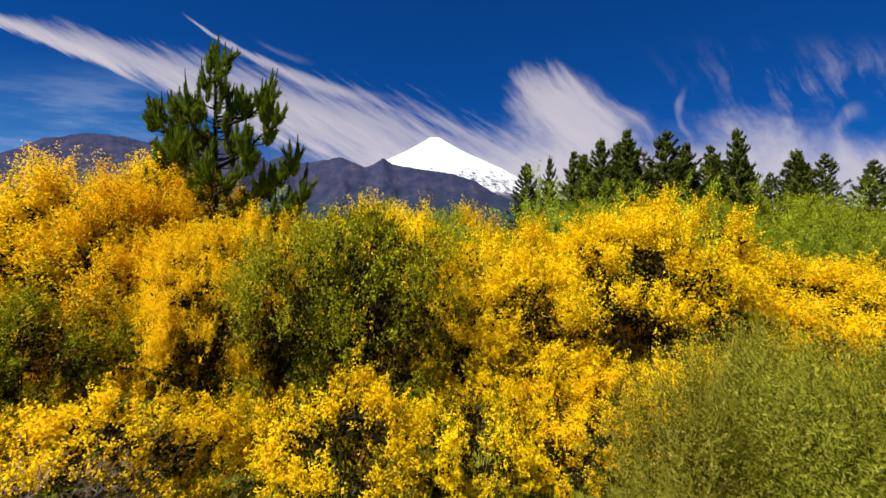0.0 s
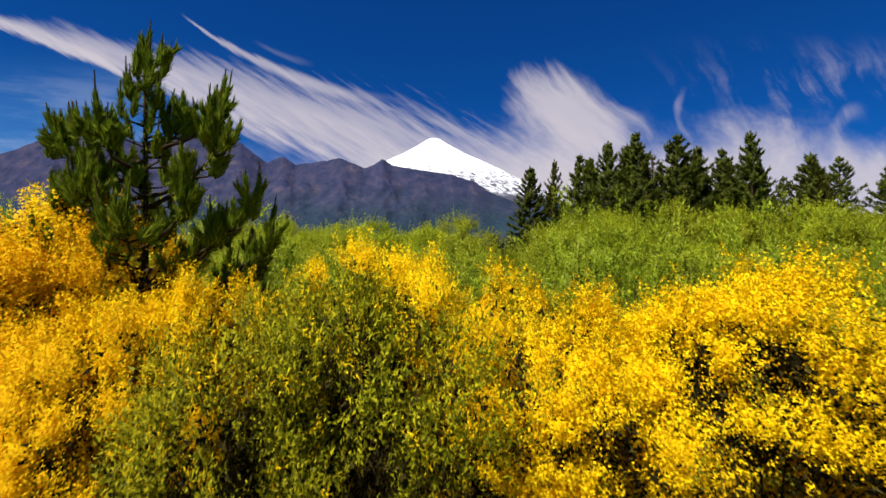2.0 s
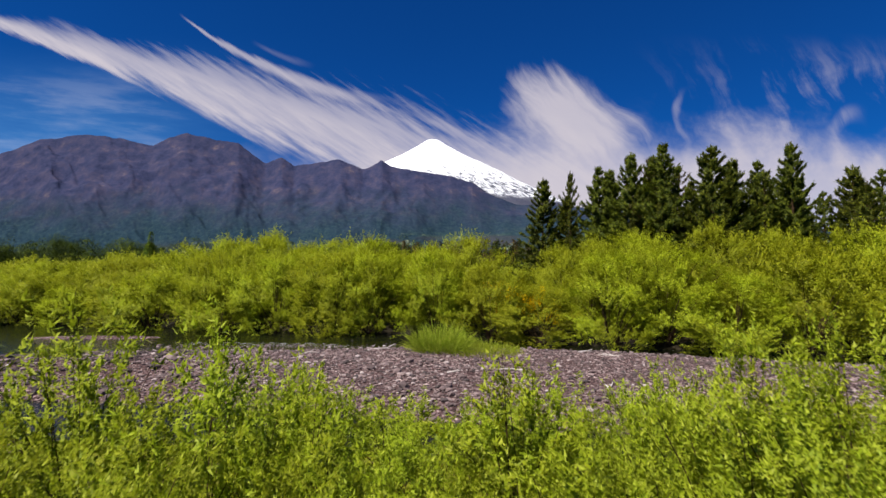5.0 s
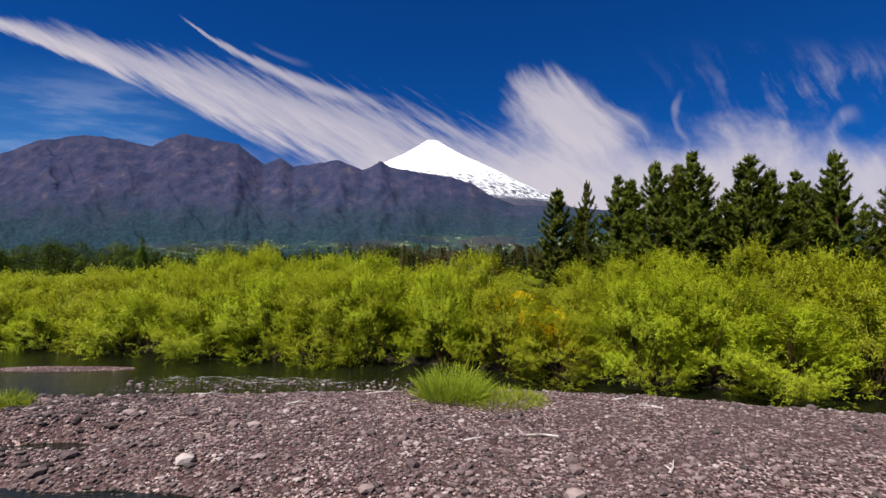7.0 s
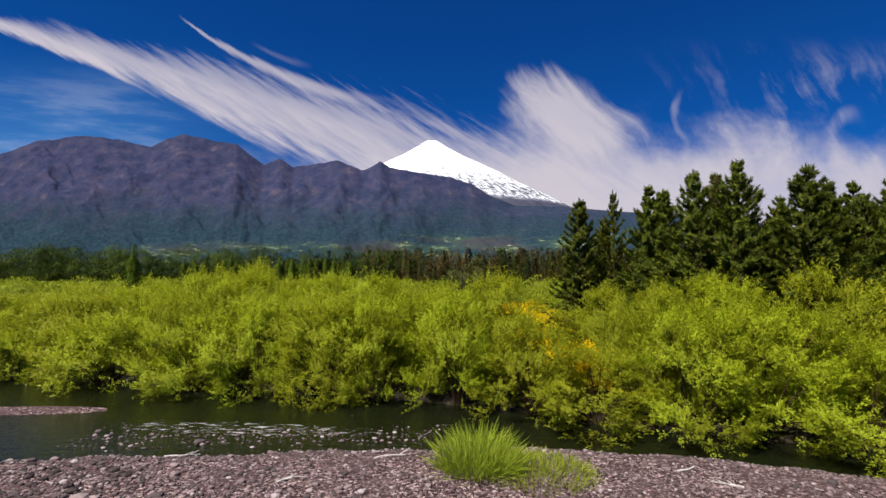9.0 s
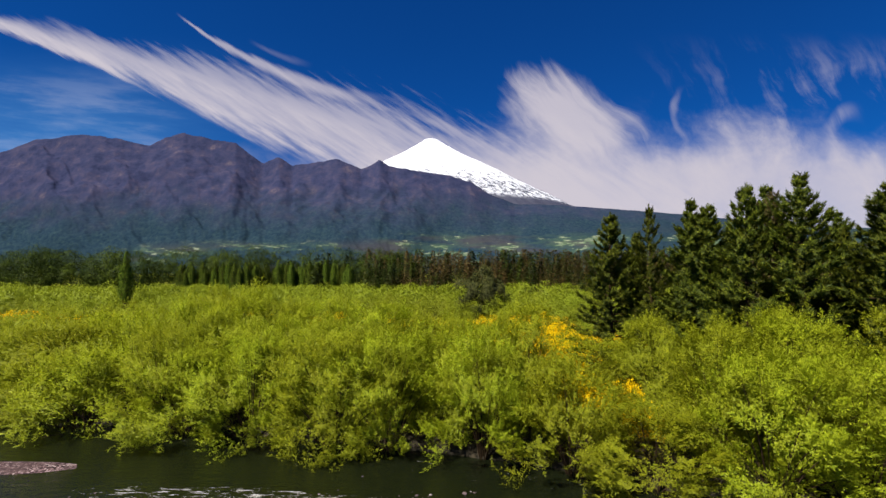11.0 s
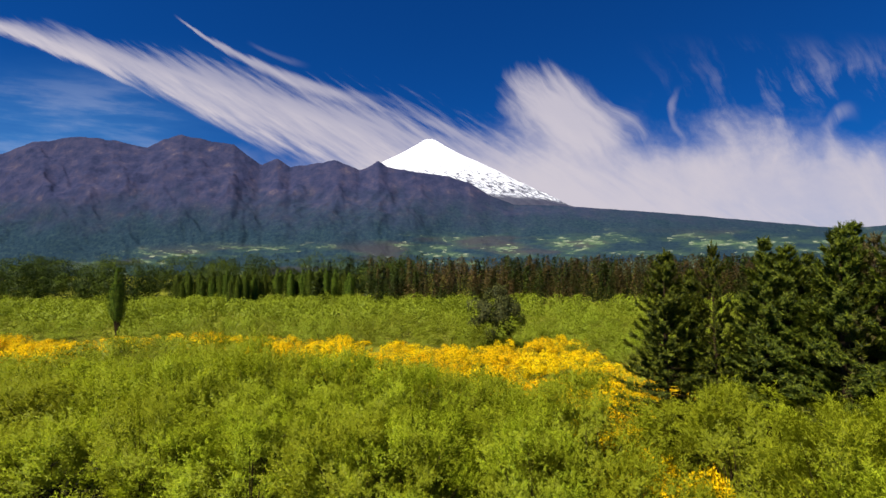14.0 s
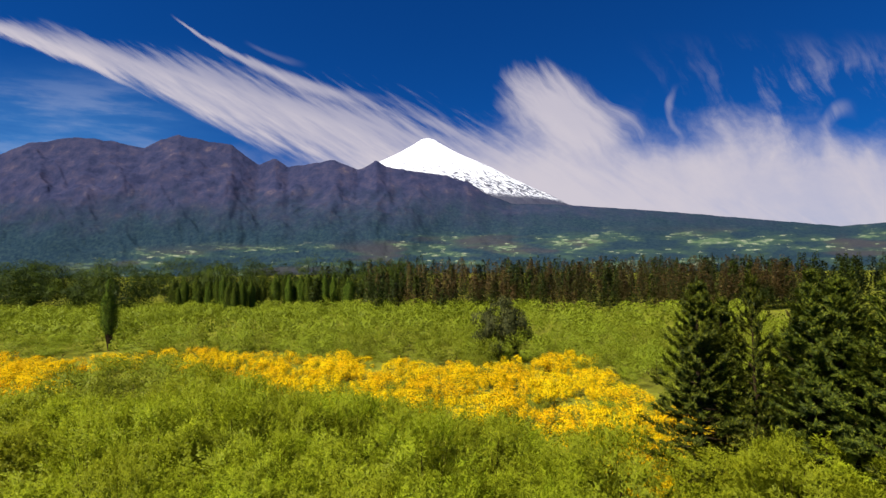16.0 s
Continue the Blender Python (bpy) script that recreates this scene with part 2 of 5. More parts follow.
M_BLOOM = leafy("broom_petals", [(0.0, (0.76, 0.445, 0.002)), (0.5, (0.82, 0.535, 0.003)), (1.0, (0.86, 0.61, 0.004))], 0.26, 0.8, 0.12, gloss=0.08)
M_BROOM = leafy("broom_green", [(0.0, (0.10, 0.11, 0.006)), (0.6, (0.19, 0.19, 0.010)), (1.0, (0.32, 0.28, 0.015))], 0.25, gloss=0.04)
# brown twig darkened in its colour to stand for shade inside a bush
M_INNER_SHADE = leafy("inner_shade_twig", [(0.0, (0.010, 0.009, 0.003)), (0.6, (0.026, 0.021, 0.006)), (1.0, (0.062, 0.048, 0.012))], 0.05, 0.9, gloss=0.02)
M_DARK = leafy("shrub_leaf", [(0.0, (0.060, 0.072, 0.004)), (0.5, (0.225, 0.23, 0.009)), (1.0, (0.50, 0.46, 0.010))], 0.3, 0.5, gloss=0.03)
M_WILLOW = leafy("willow_leaf", [(0.0, (0.175, 0.215, 0.008)), (0.5, (0.262, 0.302, 0.010)), (1.0, (0.385, 0.40, 0.018))], 0.38, 0.5, 0.4, patch=(0.45, (0.235, 0.26, 0.011)), gloss=0.12)
M_SCRUB = leafy("scrub_leaf", [(0.0, (0.150, 0.180, 0.010)), (0.5, (0.178, 0.207, 0.012)), (1.0, (0.208, 0.236, 0.015))], 0.26, 0.5, 0.45, gloss=0.08)
M_SAPLING = leafy("sapling_leaf", [(0.0, (0.178, 0.235, 0.009)), (0.6, (0.272, 0.327, 0.013)), (1.0, (0.40, 0.45, 0.045))], 0.42, gloss=0.12)
M_GRASS = leafy("grass_blade", [(0.0, (0.15, 0.20, 0.014)), (0.6, (0.29, 0.38, 0.025)), (1.0, (0.46, 0.49, 0.07))], 0.35)
M_DRYGRASS = leafy("dry_twig", [(0.0, (0.115, 0.125, 0.008)), (0.7, (0.23, 0.22, 0.013)), (1.0, (0.44, 0.38, 0.06))], 0.35)
M_NEEDLE = leafy("pine_needle", [(0.0, (0.018, 0.028, 0.004)), (0.6, (0.060, 0.076, 0.007)), (1.0, (0.18, 0.19, 0.014))], 0.22, 0.5, 0.5, gloss=0.08)
M_NEEDLE_BROWN = leafy("pine_needle_brown", [(0.0, (0.04, 0.034, 0.014)), (0.6, (0.10, 0.075, 0.026)), (1.0, (0.15, 0.13, 0.04))], 0.2, 0.5, 0.3)
M_CANDLE = leafy("pine_needle_young", [(0.0, (0.046, 0.078, 0.006)), (0.6, (0.150, 0.205, 0.013)), (1.0, (0.34, 0.39, 0.026))], 0.3, 0.5, gloss=0.06)
M_BARK = plain("bark", (0.022, 0.012, 0.005), (0.060, 0.036, 0.016), 9, 0.9, 0.6, 0.02)
M_TWIG = plain("twig", (0.022, 0.013, 0.005), (0.060, 0.036, 0.015), 12, 0.85)
M_WOODLAND = leafy("woodland_leaf", [(0.0, (0.012, 0.019, 0.003)), (0.6, (0.019, 0.029, 0.004)), (1.0, (0.028, 0.040, 0.006))], 0.18, patch=(0.11, (0.060, 0.082, 0.009)))
M_WOODBROWN = leafy("woodland_brown", [(0.0, (0.060, 0.046, 0.015)), (0.6, (0.125, 0.084, 0.028)), (1.0, (0.19, 0.128, 0.044))], 0.35, patch=(0.07, (0.05, 0.070, 0.014)))
M_POPLAR = leafy("poplar_leaf", [(0.0, (0.028, 0.048, 0.006)), (0.6, (0.065, 0.095, 0.010)), (1.0, (0.13, 0.16, 0.014))], 0.25, 0.5, 0.6)
M_DRIFT = plain("driftwood_grey", (0.30, 0.26, 0.24), (0.55, 0.49, 0.46), 6, 0.85, 0.5)
M_DEAD = leafy("dead_twig", [(0.0, (0.05, 0.035, 0.024)), (0.6, (0.11, 0.078, 0.055)), (1.0, (0.20, 0.15, 0.11))], 0.1)
M_OLIVE = leafy("olive_leaf", [(0.0, (0.026, 0.030, 0.010)), (0.6, (0.05, 0.052, 0.014)), (1.0, (0.085, 0.080, 0.022))], 0.15)

# ---- land ----
NEAR_EDGE = ((-45, -22, -16, -11, -8, -4, 2, 10, 40), (27.5, 25.4, 24.7, 24.5, 23.8, 22.9, 21.5, 20.0, 17.0))  # pool to gravel
RIVER_EDGE = ((-45, -24, -21.6, -18.9, -10.7, -4, 2.7, 8.6, 13.5, 19.3, 40), (33.5, 34.0, 34.6, 35.1, 35.6, 36.2, 36.2, 35.0, 33.2, 31.2, 25.0))  # gravel to river
FAR_BANK = ((-400, -60, -40, -25, -12.7, -4.5, -0.4, 3.3, 8.8, 13.7, 22, 45, 400), (130, 58, 52.4, 48.8, 46.0, 43.8, 42.4, 40.9, 37.9, 36.1, 34.1, 29, -40))


def far_bank(x):
    return np.interp(x, *FAR_BANK)


def wave(x, y, k):
    return np.sin(x * 0.9 * k + 1.3 * np.sin(y * 0.7 * k)) * np.cos(y * 1.1 * k + 0.8 * np.sin(x * 0.6 * k + 2))


def step(a, b, v):
    t = np.clip((v - a) / (b - a), 0, 1)
    return t * t * (3 - 2 * t)


def ground_z(x, y):
    x, y = np.asarray(x, float), np.asarray(y, float)
    wob = 0.35 * wave(x, y, 0.8) + 0.15 * wave(x, y, 2.3)
    near = 0.52 + 0.10 * wave(x, y, 0.5)
    z = near - (near + 0.55) * step(17.6, 20.2, y + wob + 0.12 * x)
    g1, g2 = np.interp(x, *NEAR_EDGE), np.interp(x, *RIVER_EDGE)
    inside = np.minimum(y - g1, g2 - y) + wob * 0.5
    bar = -0.45 + 0.9 * step(-2.0, 2.0, inside) + 0.28 * step(1.0, 5.5, inside) + 0.05 * wave(x, y, 1.7)
    bar = bar - 1.15 * np.exp(-((x + 15.6) / 2.2) ** 2 - ((y - 27.9) / 0.8) ** 2)  # puddle
    z = np.where(y > 15, np.maximum(z, bar), z)
    # low shingle bank in the stream
    isl = np.hypot((x + 26.5) / 4.0, (y - 43.2 - 0.02 * x) / 0.75)
    z = np.maximum(z, np.where(y > 25, 0.06 + 0.25 * (1 - isl), -9).clip(-0.55, 0.09))
    far = step(-0.1, 2.0, y - far_bank(x) + wob * 0.5)
    z = np.maximum(z, -0.5 + 1.25 * far * (y > 25) + 0.12 * wave(x, y, 0.11) * far)
    return z


def sheet(name, X, Y, Z):
    """A grid of quads from 2D arrays."""
    r, c = X.shape
    v = np.stack([X, Y, Z], -1).reshape(-1, 3)
    i = np.arange(r * c).reshape(r, c)
    q = np.stack([i[:-1, :-1], i[:-1, 1:], i[1:, 1:], i[1:, :-1]], -1).reshape(-1, 4)
    return quads(name, v, q)


def quads(name, v, q):
    me = bpy.data.meshes.new(name)
    q = np.asarray(q)
    n, k = q.shape
    me.vertices.add(len(v))
    me.vertices.foreach_set("co", np.asarray(v, np.float32).ravel())
    me.loops.add(n * k)
    me.loops.foreach_set("vertex_index", np.asarray(q, np.int32).ravel())
    me.polygons.add(n)
    me.polygons.foreach_set("loop_start", np.arange(0, n * k, k, dtype=np.int32))
    me.update(calc_edges=True)
    return me


def smooth(me):
    me.polygons.foreach_set("use_smooth", np.ones(len(me.polygons), bool))
    return me


def spread(lo, hi, d, far_lo, far_hi, grow=1.25):
    a = list(np.arange(lo, hi + d / 2, d))
    s = d
    while a[-1] < far_hi:
        s *= grow
        a.append(a[-1] + s)
    s, b = d, [a[0]]
    while b[-1] > far_lo:
        s *= grow
        b.append(b[-1] - s)
    return np.array(b[:0:-1] + a)


m, nt, bs, out = material("soil_and_turf")
n1, n2 = obj_noise(nt, 0.35, 6), obj_noise(nt, 9, 6, 0.65)
c = mixcol(nt, ramp01(nt, n1, 0.4, 0.6), (0.13, 0.135, 0.012), (0.19, 0.20, 0.016))
c = mixcol(nt, ramp01(nt, n2, 0.48, 0.7), c, (0.10, 0.075, 0.045))
link(nt, c, bs.inputs["Base Color"])
bs.inputs["Roughness"].default_value = 1.0
bs.inputs["Specular IOR Level"].default_value = 0.0
bump(nt, bs, n2, 0.8, 0.08)
M_TURF = m

m, nt, bs, out = material("shingle")
tc = nt.nodes.new("ShaderNodeTexCoord").outputs["Object"]
vo = nt.nodes.new("ShaderNodeTexVoronoi")
vo.inputs["Scale"].default_value, vo.inputs["Randomness"].default_value = 19.0, 1.0
vf = nt.nodes.new("ShaderNodeTexVoronoi")
vf.inputs["Scale"].default_value = 12.0
link(nt, tc, vo.inputs["Vector"])
link(nt, tc, vf.inputs["Vector"])
sp = nt.nodes.new("ShaderNodeSeparateColor")
link(nt, vf.outputs["Color"], sp.inputs[0])
c = ramp(nt, sp.outputs[0], [(0.0, (0.010, 0.006, 0.006)), (0.45, (0.068, 0.039, 0.039)), (0.8, (0.20, 0.130, 0.128)), (1.0, (0.47, 0.37, 0.35))])
c = mixcol(nt, mth(nt, "MULTIPLY", ramp01(nt, obj_noise(nt, 0.5, 4), 0.42, 0.6), 0.6), c, (0.075, 0.046, 0.045))
link(nt, c, bs.inputs["Base Color"])
bs.inputs["Roughness"].default_value = 1.0
bs.inputs["Specular IOR Level"].default_value = 0.1
h = mth(nt, "ADD", mth(nt, "MULTIPLY", vo.outputs["Distance"], -0.6), mth(nt, "MULTIPLY", vf.outputs["Distance"], -0.5))
bump(nt, bs, h, 1.0, 0.06)
M_SHINGLE = m
# river bed, and the bank with the willows' shade in its dark colour
M_BED_SHADE = plain("bed_and_bank_shade", (0.010, 0.008, 0.004), (0.034, 0.025, 0.012), 3.0, 0.7, 0.6, 0.08)

gx = spread(-46, 46, 0.55, -5200, 5200)
gy = spread(-8, 62, 0.55, -900, 5200)
X, Y = np.meshgrid(gx, gy)
Z = ground_z(X, Y)
me = smooth(sheet("ground", X, Y, Z))
for mt in (M_TURF, M_SHINGLE, M_BED_SHADE):
    me.materials.append(mt)
cx, cy = (X[:-1, :-1] + X[1:, 1:]) / 2, (Y[:-1, :-1] + Y[1:, 1:]) / 2
cz = ground_z(cx, cy)
idx = np.zeros(cx.shape, np.int32)
idx[(cy > 15) & (cz < 0.36 + 0.1 * wave(cx, cy, 0.9)) & (cy < 24) & (cy < far_bank(cx) - 0.4)] = 1
idx[(cy > np.interp(cx, *NEAR_EDGE) - 1.2) & (cy < far_bank(cx) - 0.4) & (cx < 60)] = 1
# under water, and the bank strip painted dark as the shade below the willows
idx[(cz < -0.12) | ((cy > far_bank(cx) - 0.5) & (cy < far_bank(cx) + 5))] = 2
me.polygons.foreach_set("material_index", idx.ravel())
ground = tagged(new("ground", me), "river plain with turf banks and a grey-pink shingle bar", "ground", kind="structure")

# river
m, nt, bs, out = material("river_water")
bs.inputs["Base Color"].default_value = (0.012, 0.022, 0.020, 1)
bs.inputs["Roughness"].default_value = 0.06
bs.inputs["IOR"].default_value = 1.33
bs.inputs["Specular IOR Level"].default_value = 0.5
rip = obj_noise(nt, 1.3, 6, 0.6, (0.7, 2.2, 1))
fine = obj_noise(nt, 5.0, 4, 0.6, (0.6, 2.0, 1))
bump(nt, bs, mth(nt, "ADD", rip, mth(nt, "MULTIPLY", fine, 0.35)), 0.55, 0.10)
# broken white water over the riffle and along the far bank
pos = nt.nodes.new("ShaderNodeTexCoord").outputs["Object"]
sx = nt.nodes.new("ShaderNodeSeparateXYZ")
link(nt, pos, sx.inputs[0])
rx = mth(nt, "DIVIDE", mth(nt, "ADD", sx.outputs[0], 12.5), 9.0)
ry = mth(nt, "DIVIDE", mth(nt, "SUBTRACT", mth(nt, "ADD", sx.outputs[1], mth(nt, "MULTIPLY", sx.outputs[0], 0.10)), 38.0), 1.4)
near_riffle = ramp01(nt, mth(nt, "ADD", mth(nt, "POWER", rx, 2.0), mth(nt, "POWER", ry, 2.0)), 1.2, 0.2)
bank = mth(nt, "ADD", mth(nt, "SUBTRACT", sx.outputs[1], 41.2), mth(nt, "MULTIPLY", sx.outputs[0], 0.32))
by_bank = mth(nt, "MULTIPLY", ramp01(nt, bank, -1.6, -0.6), ramp01(nt, bank, 1.2, 0.4))
foam = ramp01(nt, mth(nt, "ADD", obj_noise(nt, 2.6, 6, 0.7, (0.45, 2.6, 1)), mth(nt, "MULTIPLY", mth(nt, "MAXIMUM", near_riffle, mth(nt, "MULTIPLY", by_bank, 0.4)), 0.16)), 0.70, 0.78)
link(nt, mixcol(nt, foam, (0.006, 0.008, 0.003), (0.42, 0.40, 0.37)), bs.inputs["Base Color"])
link(nt, mth(nt, "ADD", 0.06, mth(nt, "MULTIPLY", foam, 0.6)), bs.inputs["Roughness"])
me = bpy.data.meshes.new("river")
me.from_pydata([(-420, 16, 0), (420, 16, 0), (420, 62, 0), (60, 62, 0), (-60, 62, 0), (-420, 150, 0)], [], [(0, 1, 2, 3, 4, 5)])
me.materials.append(m)
tagged(new("river", me), "dark green shallow river with small ripples and riffles", "river", kind="structure")

# ---- distance: mountain range, wooded valley side, volcano ----
CREST = ((-1.6, 0.12), (-1.18, 0.174), (-0.9, 0.242), (-0.832, 0.268), (-0.729, 0.284), (-0.659, 0.274), (-0.589, 0.259), (-0.555, 0.278), (-0.521, 0.285), (-0.463, 0.272),
         (-0.416, 0.263), (-0.358, 0.222), (-0.327, 0.235), (-0.30, 0.218), (-0.254, 0.222), (-0.213, 0.232), (-0.161, 0.21), (-0.124, 0.227), (-0.103, 0.216), (-0.011, 0.203),
         (0.059, 0.185), (0.105, 0.158), (0.151, 0.138), (0.247, 0.136), (0.497, 0.116), (0.73, 0.094), (0.824, 0.085), (0.928, 0.092), (1.6, 0.11))
CREST = np.array(CREST)


def fractal(u, v, octaves, ridged=True):
    """Cheap ridged noise on two coordinates, from the noise module."""
    f = np.zeros(u.shape)
    for i in np.ndindex(u.shape):
        p, a, s = Vector((float(u[i]), float(v[i]), 3.7)), 1.0, 0.0
        for _ in range(octaves):
            n = noise.noise(p)
            s += a * ((1 - 2 * abs(n)) if ridged else n)
            p, a = p * 2.07, a * 0.5
        f[i] = s
    return f


uu = np.linspace(-1.5, 1.5, 900)
ss = np.linspace(0, 1.12, 130)
Ug, Sg = np.meshgrid(uu, ss)
crest = np.interp(Ug, CREST[:, 0], CREST[:, 1]) + (0.0010 + 0.0024 * step(0.3, -0.1, Ug)) * fractal(Ug * 30, Ug * 0 + 1, 4, False)
warp = fractal(Ug * 3, Sg * 1.6, 3, False)
gull = fractal(Ug * 5.2 + 0.55 * warp + 0.4 * Sg, Sg * 1.1 + 0.4 * warp, 6)
spurs = fractal(Ug * 12 + 0.5 * warp + 1.1 * Sg, Sg * 3.0 + 0.5 * warp + 9, 4)
hill = fractal(Ug * 4, Sg * 5 + 4, 4, False)
left = step(0.12, -0.22, Ug)
prof = np.where(Sg < 1, np.clip(Sg, 0, 1) ** (1.45 - 0.45 * left), 1 - (Sg - 1) * 3)
env = np.clip(Sg, 0, 1) * np.clip(1 - Sg, 0, 1) * 4
env = np.maximum(env, 0.35 * left * step(0.5, 0.9, Sg) * step(1.0, 0.93, Sg))
vv = crest * prof + env * (0.018 * left + 0.005) * np.maximum(gull - 0.75, -0.7) + env * (0.009 * left + 0.002) * (spurs - 0.6) + env * 0.006 * hill * (1 - 0.5 * left)
Y0 = 1300 + 950 * step(0.5, -0.05, Ug)
Yr = Y0 + (3000 - Y0) * Sg
me = smooth(sheet("mountain_range", Ug * Yr, Yr, 0.4 + vv * Yr))
m, nt, bs, out = material("hazed_wooded_slopes")
P = nt.nodes.new("ShaderNodeNewGeometry").outputs["Position"]
sx = nt.nodes.new("ShaderNodeSeparateXYZ")
link(nt, P, sx.inputs[0])
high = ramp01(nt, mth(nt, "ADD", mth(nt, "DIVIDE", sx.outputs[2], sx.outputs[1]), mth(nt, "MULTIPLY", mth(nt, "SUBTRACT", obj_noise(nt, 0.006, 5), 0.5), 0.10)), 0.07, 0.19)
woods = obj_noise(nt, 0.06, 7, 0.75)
# blue-violet distance haze is mixed into these wood and rock colours
hazed_low_c = ramp(nt, woods, [(0.3, (0.008, 0.018, 0.032)), (0.5, (0.016, 0.033, 0.049)), (0.72, (0.037, 0.063, 0.062))])
hazed_rock = ramp(nt, obj_noise(nt, 0.014, 8, 0.7), [(0.3, (0.018, 0.023, 0.052)), (0.47, (0.032, 0.036, 0.076)), (0.6, (0.049, 0.046, 0.082)), (0.76, (0.118, 0.090, 0.104))])
c = mixcol(nt, high, hazed_low_c, hazed_rock)
# cleared fields and pastures between the woods on the lower slopes
valley = mth(nt, "DIVIDE", sx.outputs[2], sx.outputs[1])
uu_ = mth(nt, "DIVIDE", sx.outputs[0], sx.outputs[1])
patch1 = noise_at(nt, mth(nt, "MULTIPLY", uu_, 13.0), mth(nt, "MULTIPLY", valley, 62.0), 1.7, 1.0, 4, 0.6)
patch2 = noise_at(nt, mth(nt, "MULTIPLY", uu_, 4.0), mth(nt, "MULTIPLY", valley, 26.0), 4.4, 1.0, 3, 0.5)
plots = noise_at(nt, mth(nt, "MULTIPLY", uu_, 46.0), mth(nt, "MULTIPLY", valley, 210.0), 2.2, 1.0, 4, 0.6)
reach = mth(nt, "MULTIPLY", ramp01(nt, mth(nt, "ADD", valley, mth(nt, "MULTIPLY", ramp01(nt, uu_, 0.0, -0.22), 0.022)), 0.094, 0.062), ramp01(nt, mth(nt, "ADD", uu_, mth(nt, "MULTIPLY", valley, -4.0)), -0.92, -0.66))
c = mixcol(nt, mth(nt, "MULTIPLY", mth(nt, "MULTIPLY", ramp01(nt, patch1, 0.42, 0.60), reach), 0.5), c, (0.050, 0.085, 0.05))
c = mixcol(nt, mth(nt, "MULTIPLY", mth(nt, "MULTIPLY", ramp01(nt, patch2, 0.53, 0.63), reach), 0.5), c, (0.062, 0.048, 0.048))
field = mth(nt, "MULTIPLY", ramp01(nt, mth(nt, "ADD", mth(nt, "MULTIPLY", patch1, 0.6), mth(nt, "MULTIPLY", plots, 0.4)), 0.560, 0.585), mth(nt, "MULTIPLY", reach, ramp01(nt, woods, 0.36, 0.46)))
fcol = ramp(nt, plots, [(0.45, (0.07, 0.115, 0.06)), (0.58, (0.11, 0.145, 0.088)), (0.72, (0.28, 0.29, 0.20))])
c = mixcol(nt, field, c, fcol)
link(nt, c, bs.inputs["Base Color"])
bs.inputs["Roughness"].default_value = 1.0
bs.inputs["Specular IOR Level"].default_value = 0.0
crags = obj_noise(nt, 0.010, 8, 0.65, (1.3, 0.9, 0.9))
bump(nt, bs, mth(nt, "ADD", mth(nt, "MULTIPLY", woods, 0.35), mth(nt, "MULTIPLY", crags, high)), 0.5, 26.0)
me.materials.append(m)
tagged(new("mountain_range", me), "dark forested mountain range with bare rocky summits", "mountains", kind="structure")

VOL = (-0.017, 4300.0, 0.2705)
PROF = ((0, 10, 25, 50, 100, 150, 221, 260, 330), (3, 0, 10, 25, 51, 76, 113, 133, 168))
rr = np.concatenate([np.linspace(0, 30, 14), np.linspace(33, 330, 90)])
aa = np.linspace(0, 2 * math.pi, 361)
A, Rr = np.meshgrid(aa[::-1], rr)
px = VOL[1] / 871
drop = np.interp(Rr, *PROF)
rough = fractal(np.cos(A) * (3 + Rr * 0.012), np.sin(A) * (3 + Rr * 0.012), 5)
drop = drop + (rough - 0.7) * np.clip(Rr - 14, 0, 200) * 0.022
me = smooth(sheet("volcano", VOL[0] * VOL[1] + Rr * np.cos(A) * px, VOL[1] + 0.7 * Rr * np.sin(A) * px, VOL[2] * VOL[1] - drop * px))
m, nt, bs, out = material("snow_and_lava_rock")
P = nt.nodes.new("ShaderNodeNewGeometry").outputs["Position"]
sx = nt.nodes.new("ShaderNodeSeparateXYZ")
link(nt, P, sx.inputs[0])
ox, oy = mth(nt, "SUBTRACT", sx.outputs[0], VOL[0] * VOL[1]), mth(nt, "SUBTRACT", sx.outputs[1], VOL[1])
along = mth(nt, "SUBTRACT", mth(nt, "MULTIPLY", ox, 0.88), mth(nt, "MULTIPLY", sx.outputs[2], 0.47))
across = mth(nt, "ADD", mth(nt, "MULTIPLY", ox, 0.47), mth(nt, "MULTIPLY", sx.outputs[2], 0.88))
streaks = noise_at(nt, mth(nt, "MULTIPLY", along, 0.014), mth(nt, "MULTIPLY", across, 0.075), mth(nt, "MULTIPLY", oy, 0.006), 1.5, 7, 0.72)
alt = ramp01(nt, sx.outputs[2], 1000, 620)
bare = ramp01(nt, mth(nt, "ADD", streaks, mth(nt, "MULTIPLY", alt, 0.13)), 0.60, 0.64)
bare = mth(nt, "MAXIMUM", bare, ramp01(nt, mth(nt, "ADD", sx.outputs[2], mth(nt, "MULTIPLY", streaks, 260)), 700, 660))
# the lava rock takes the same hazed purple-blue as the range
link(nt, mixcol(nt, bare, (0.86, 0.87, 0.90), (0.034, 0.036, 0.062)), bs.inputs["Base Color"])
bs.inputs["Roughness"].default_value = 0.7
bump(nt, bs, streaks, 0.6, 14.0)
me.materials.append(m)
tagged(new("volcano", me), "snow-capped volcano cone with dark lava streaks", "volcano", kind="structure")

# ---- plants: the makers ----


def unit(v):
    return v / np.maximum(np.linalg.norm(v, axis=-1, keepdims=True), 1e-9)


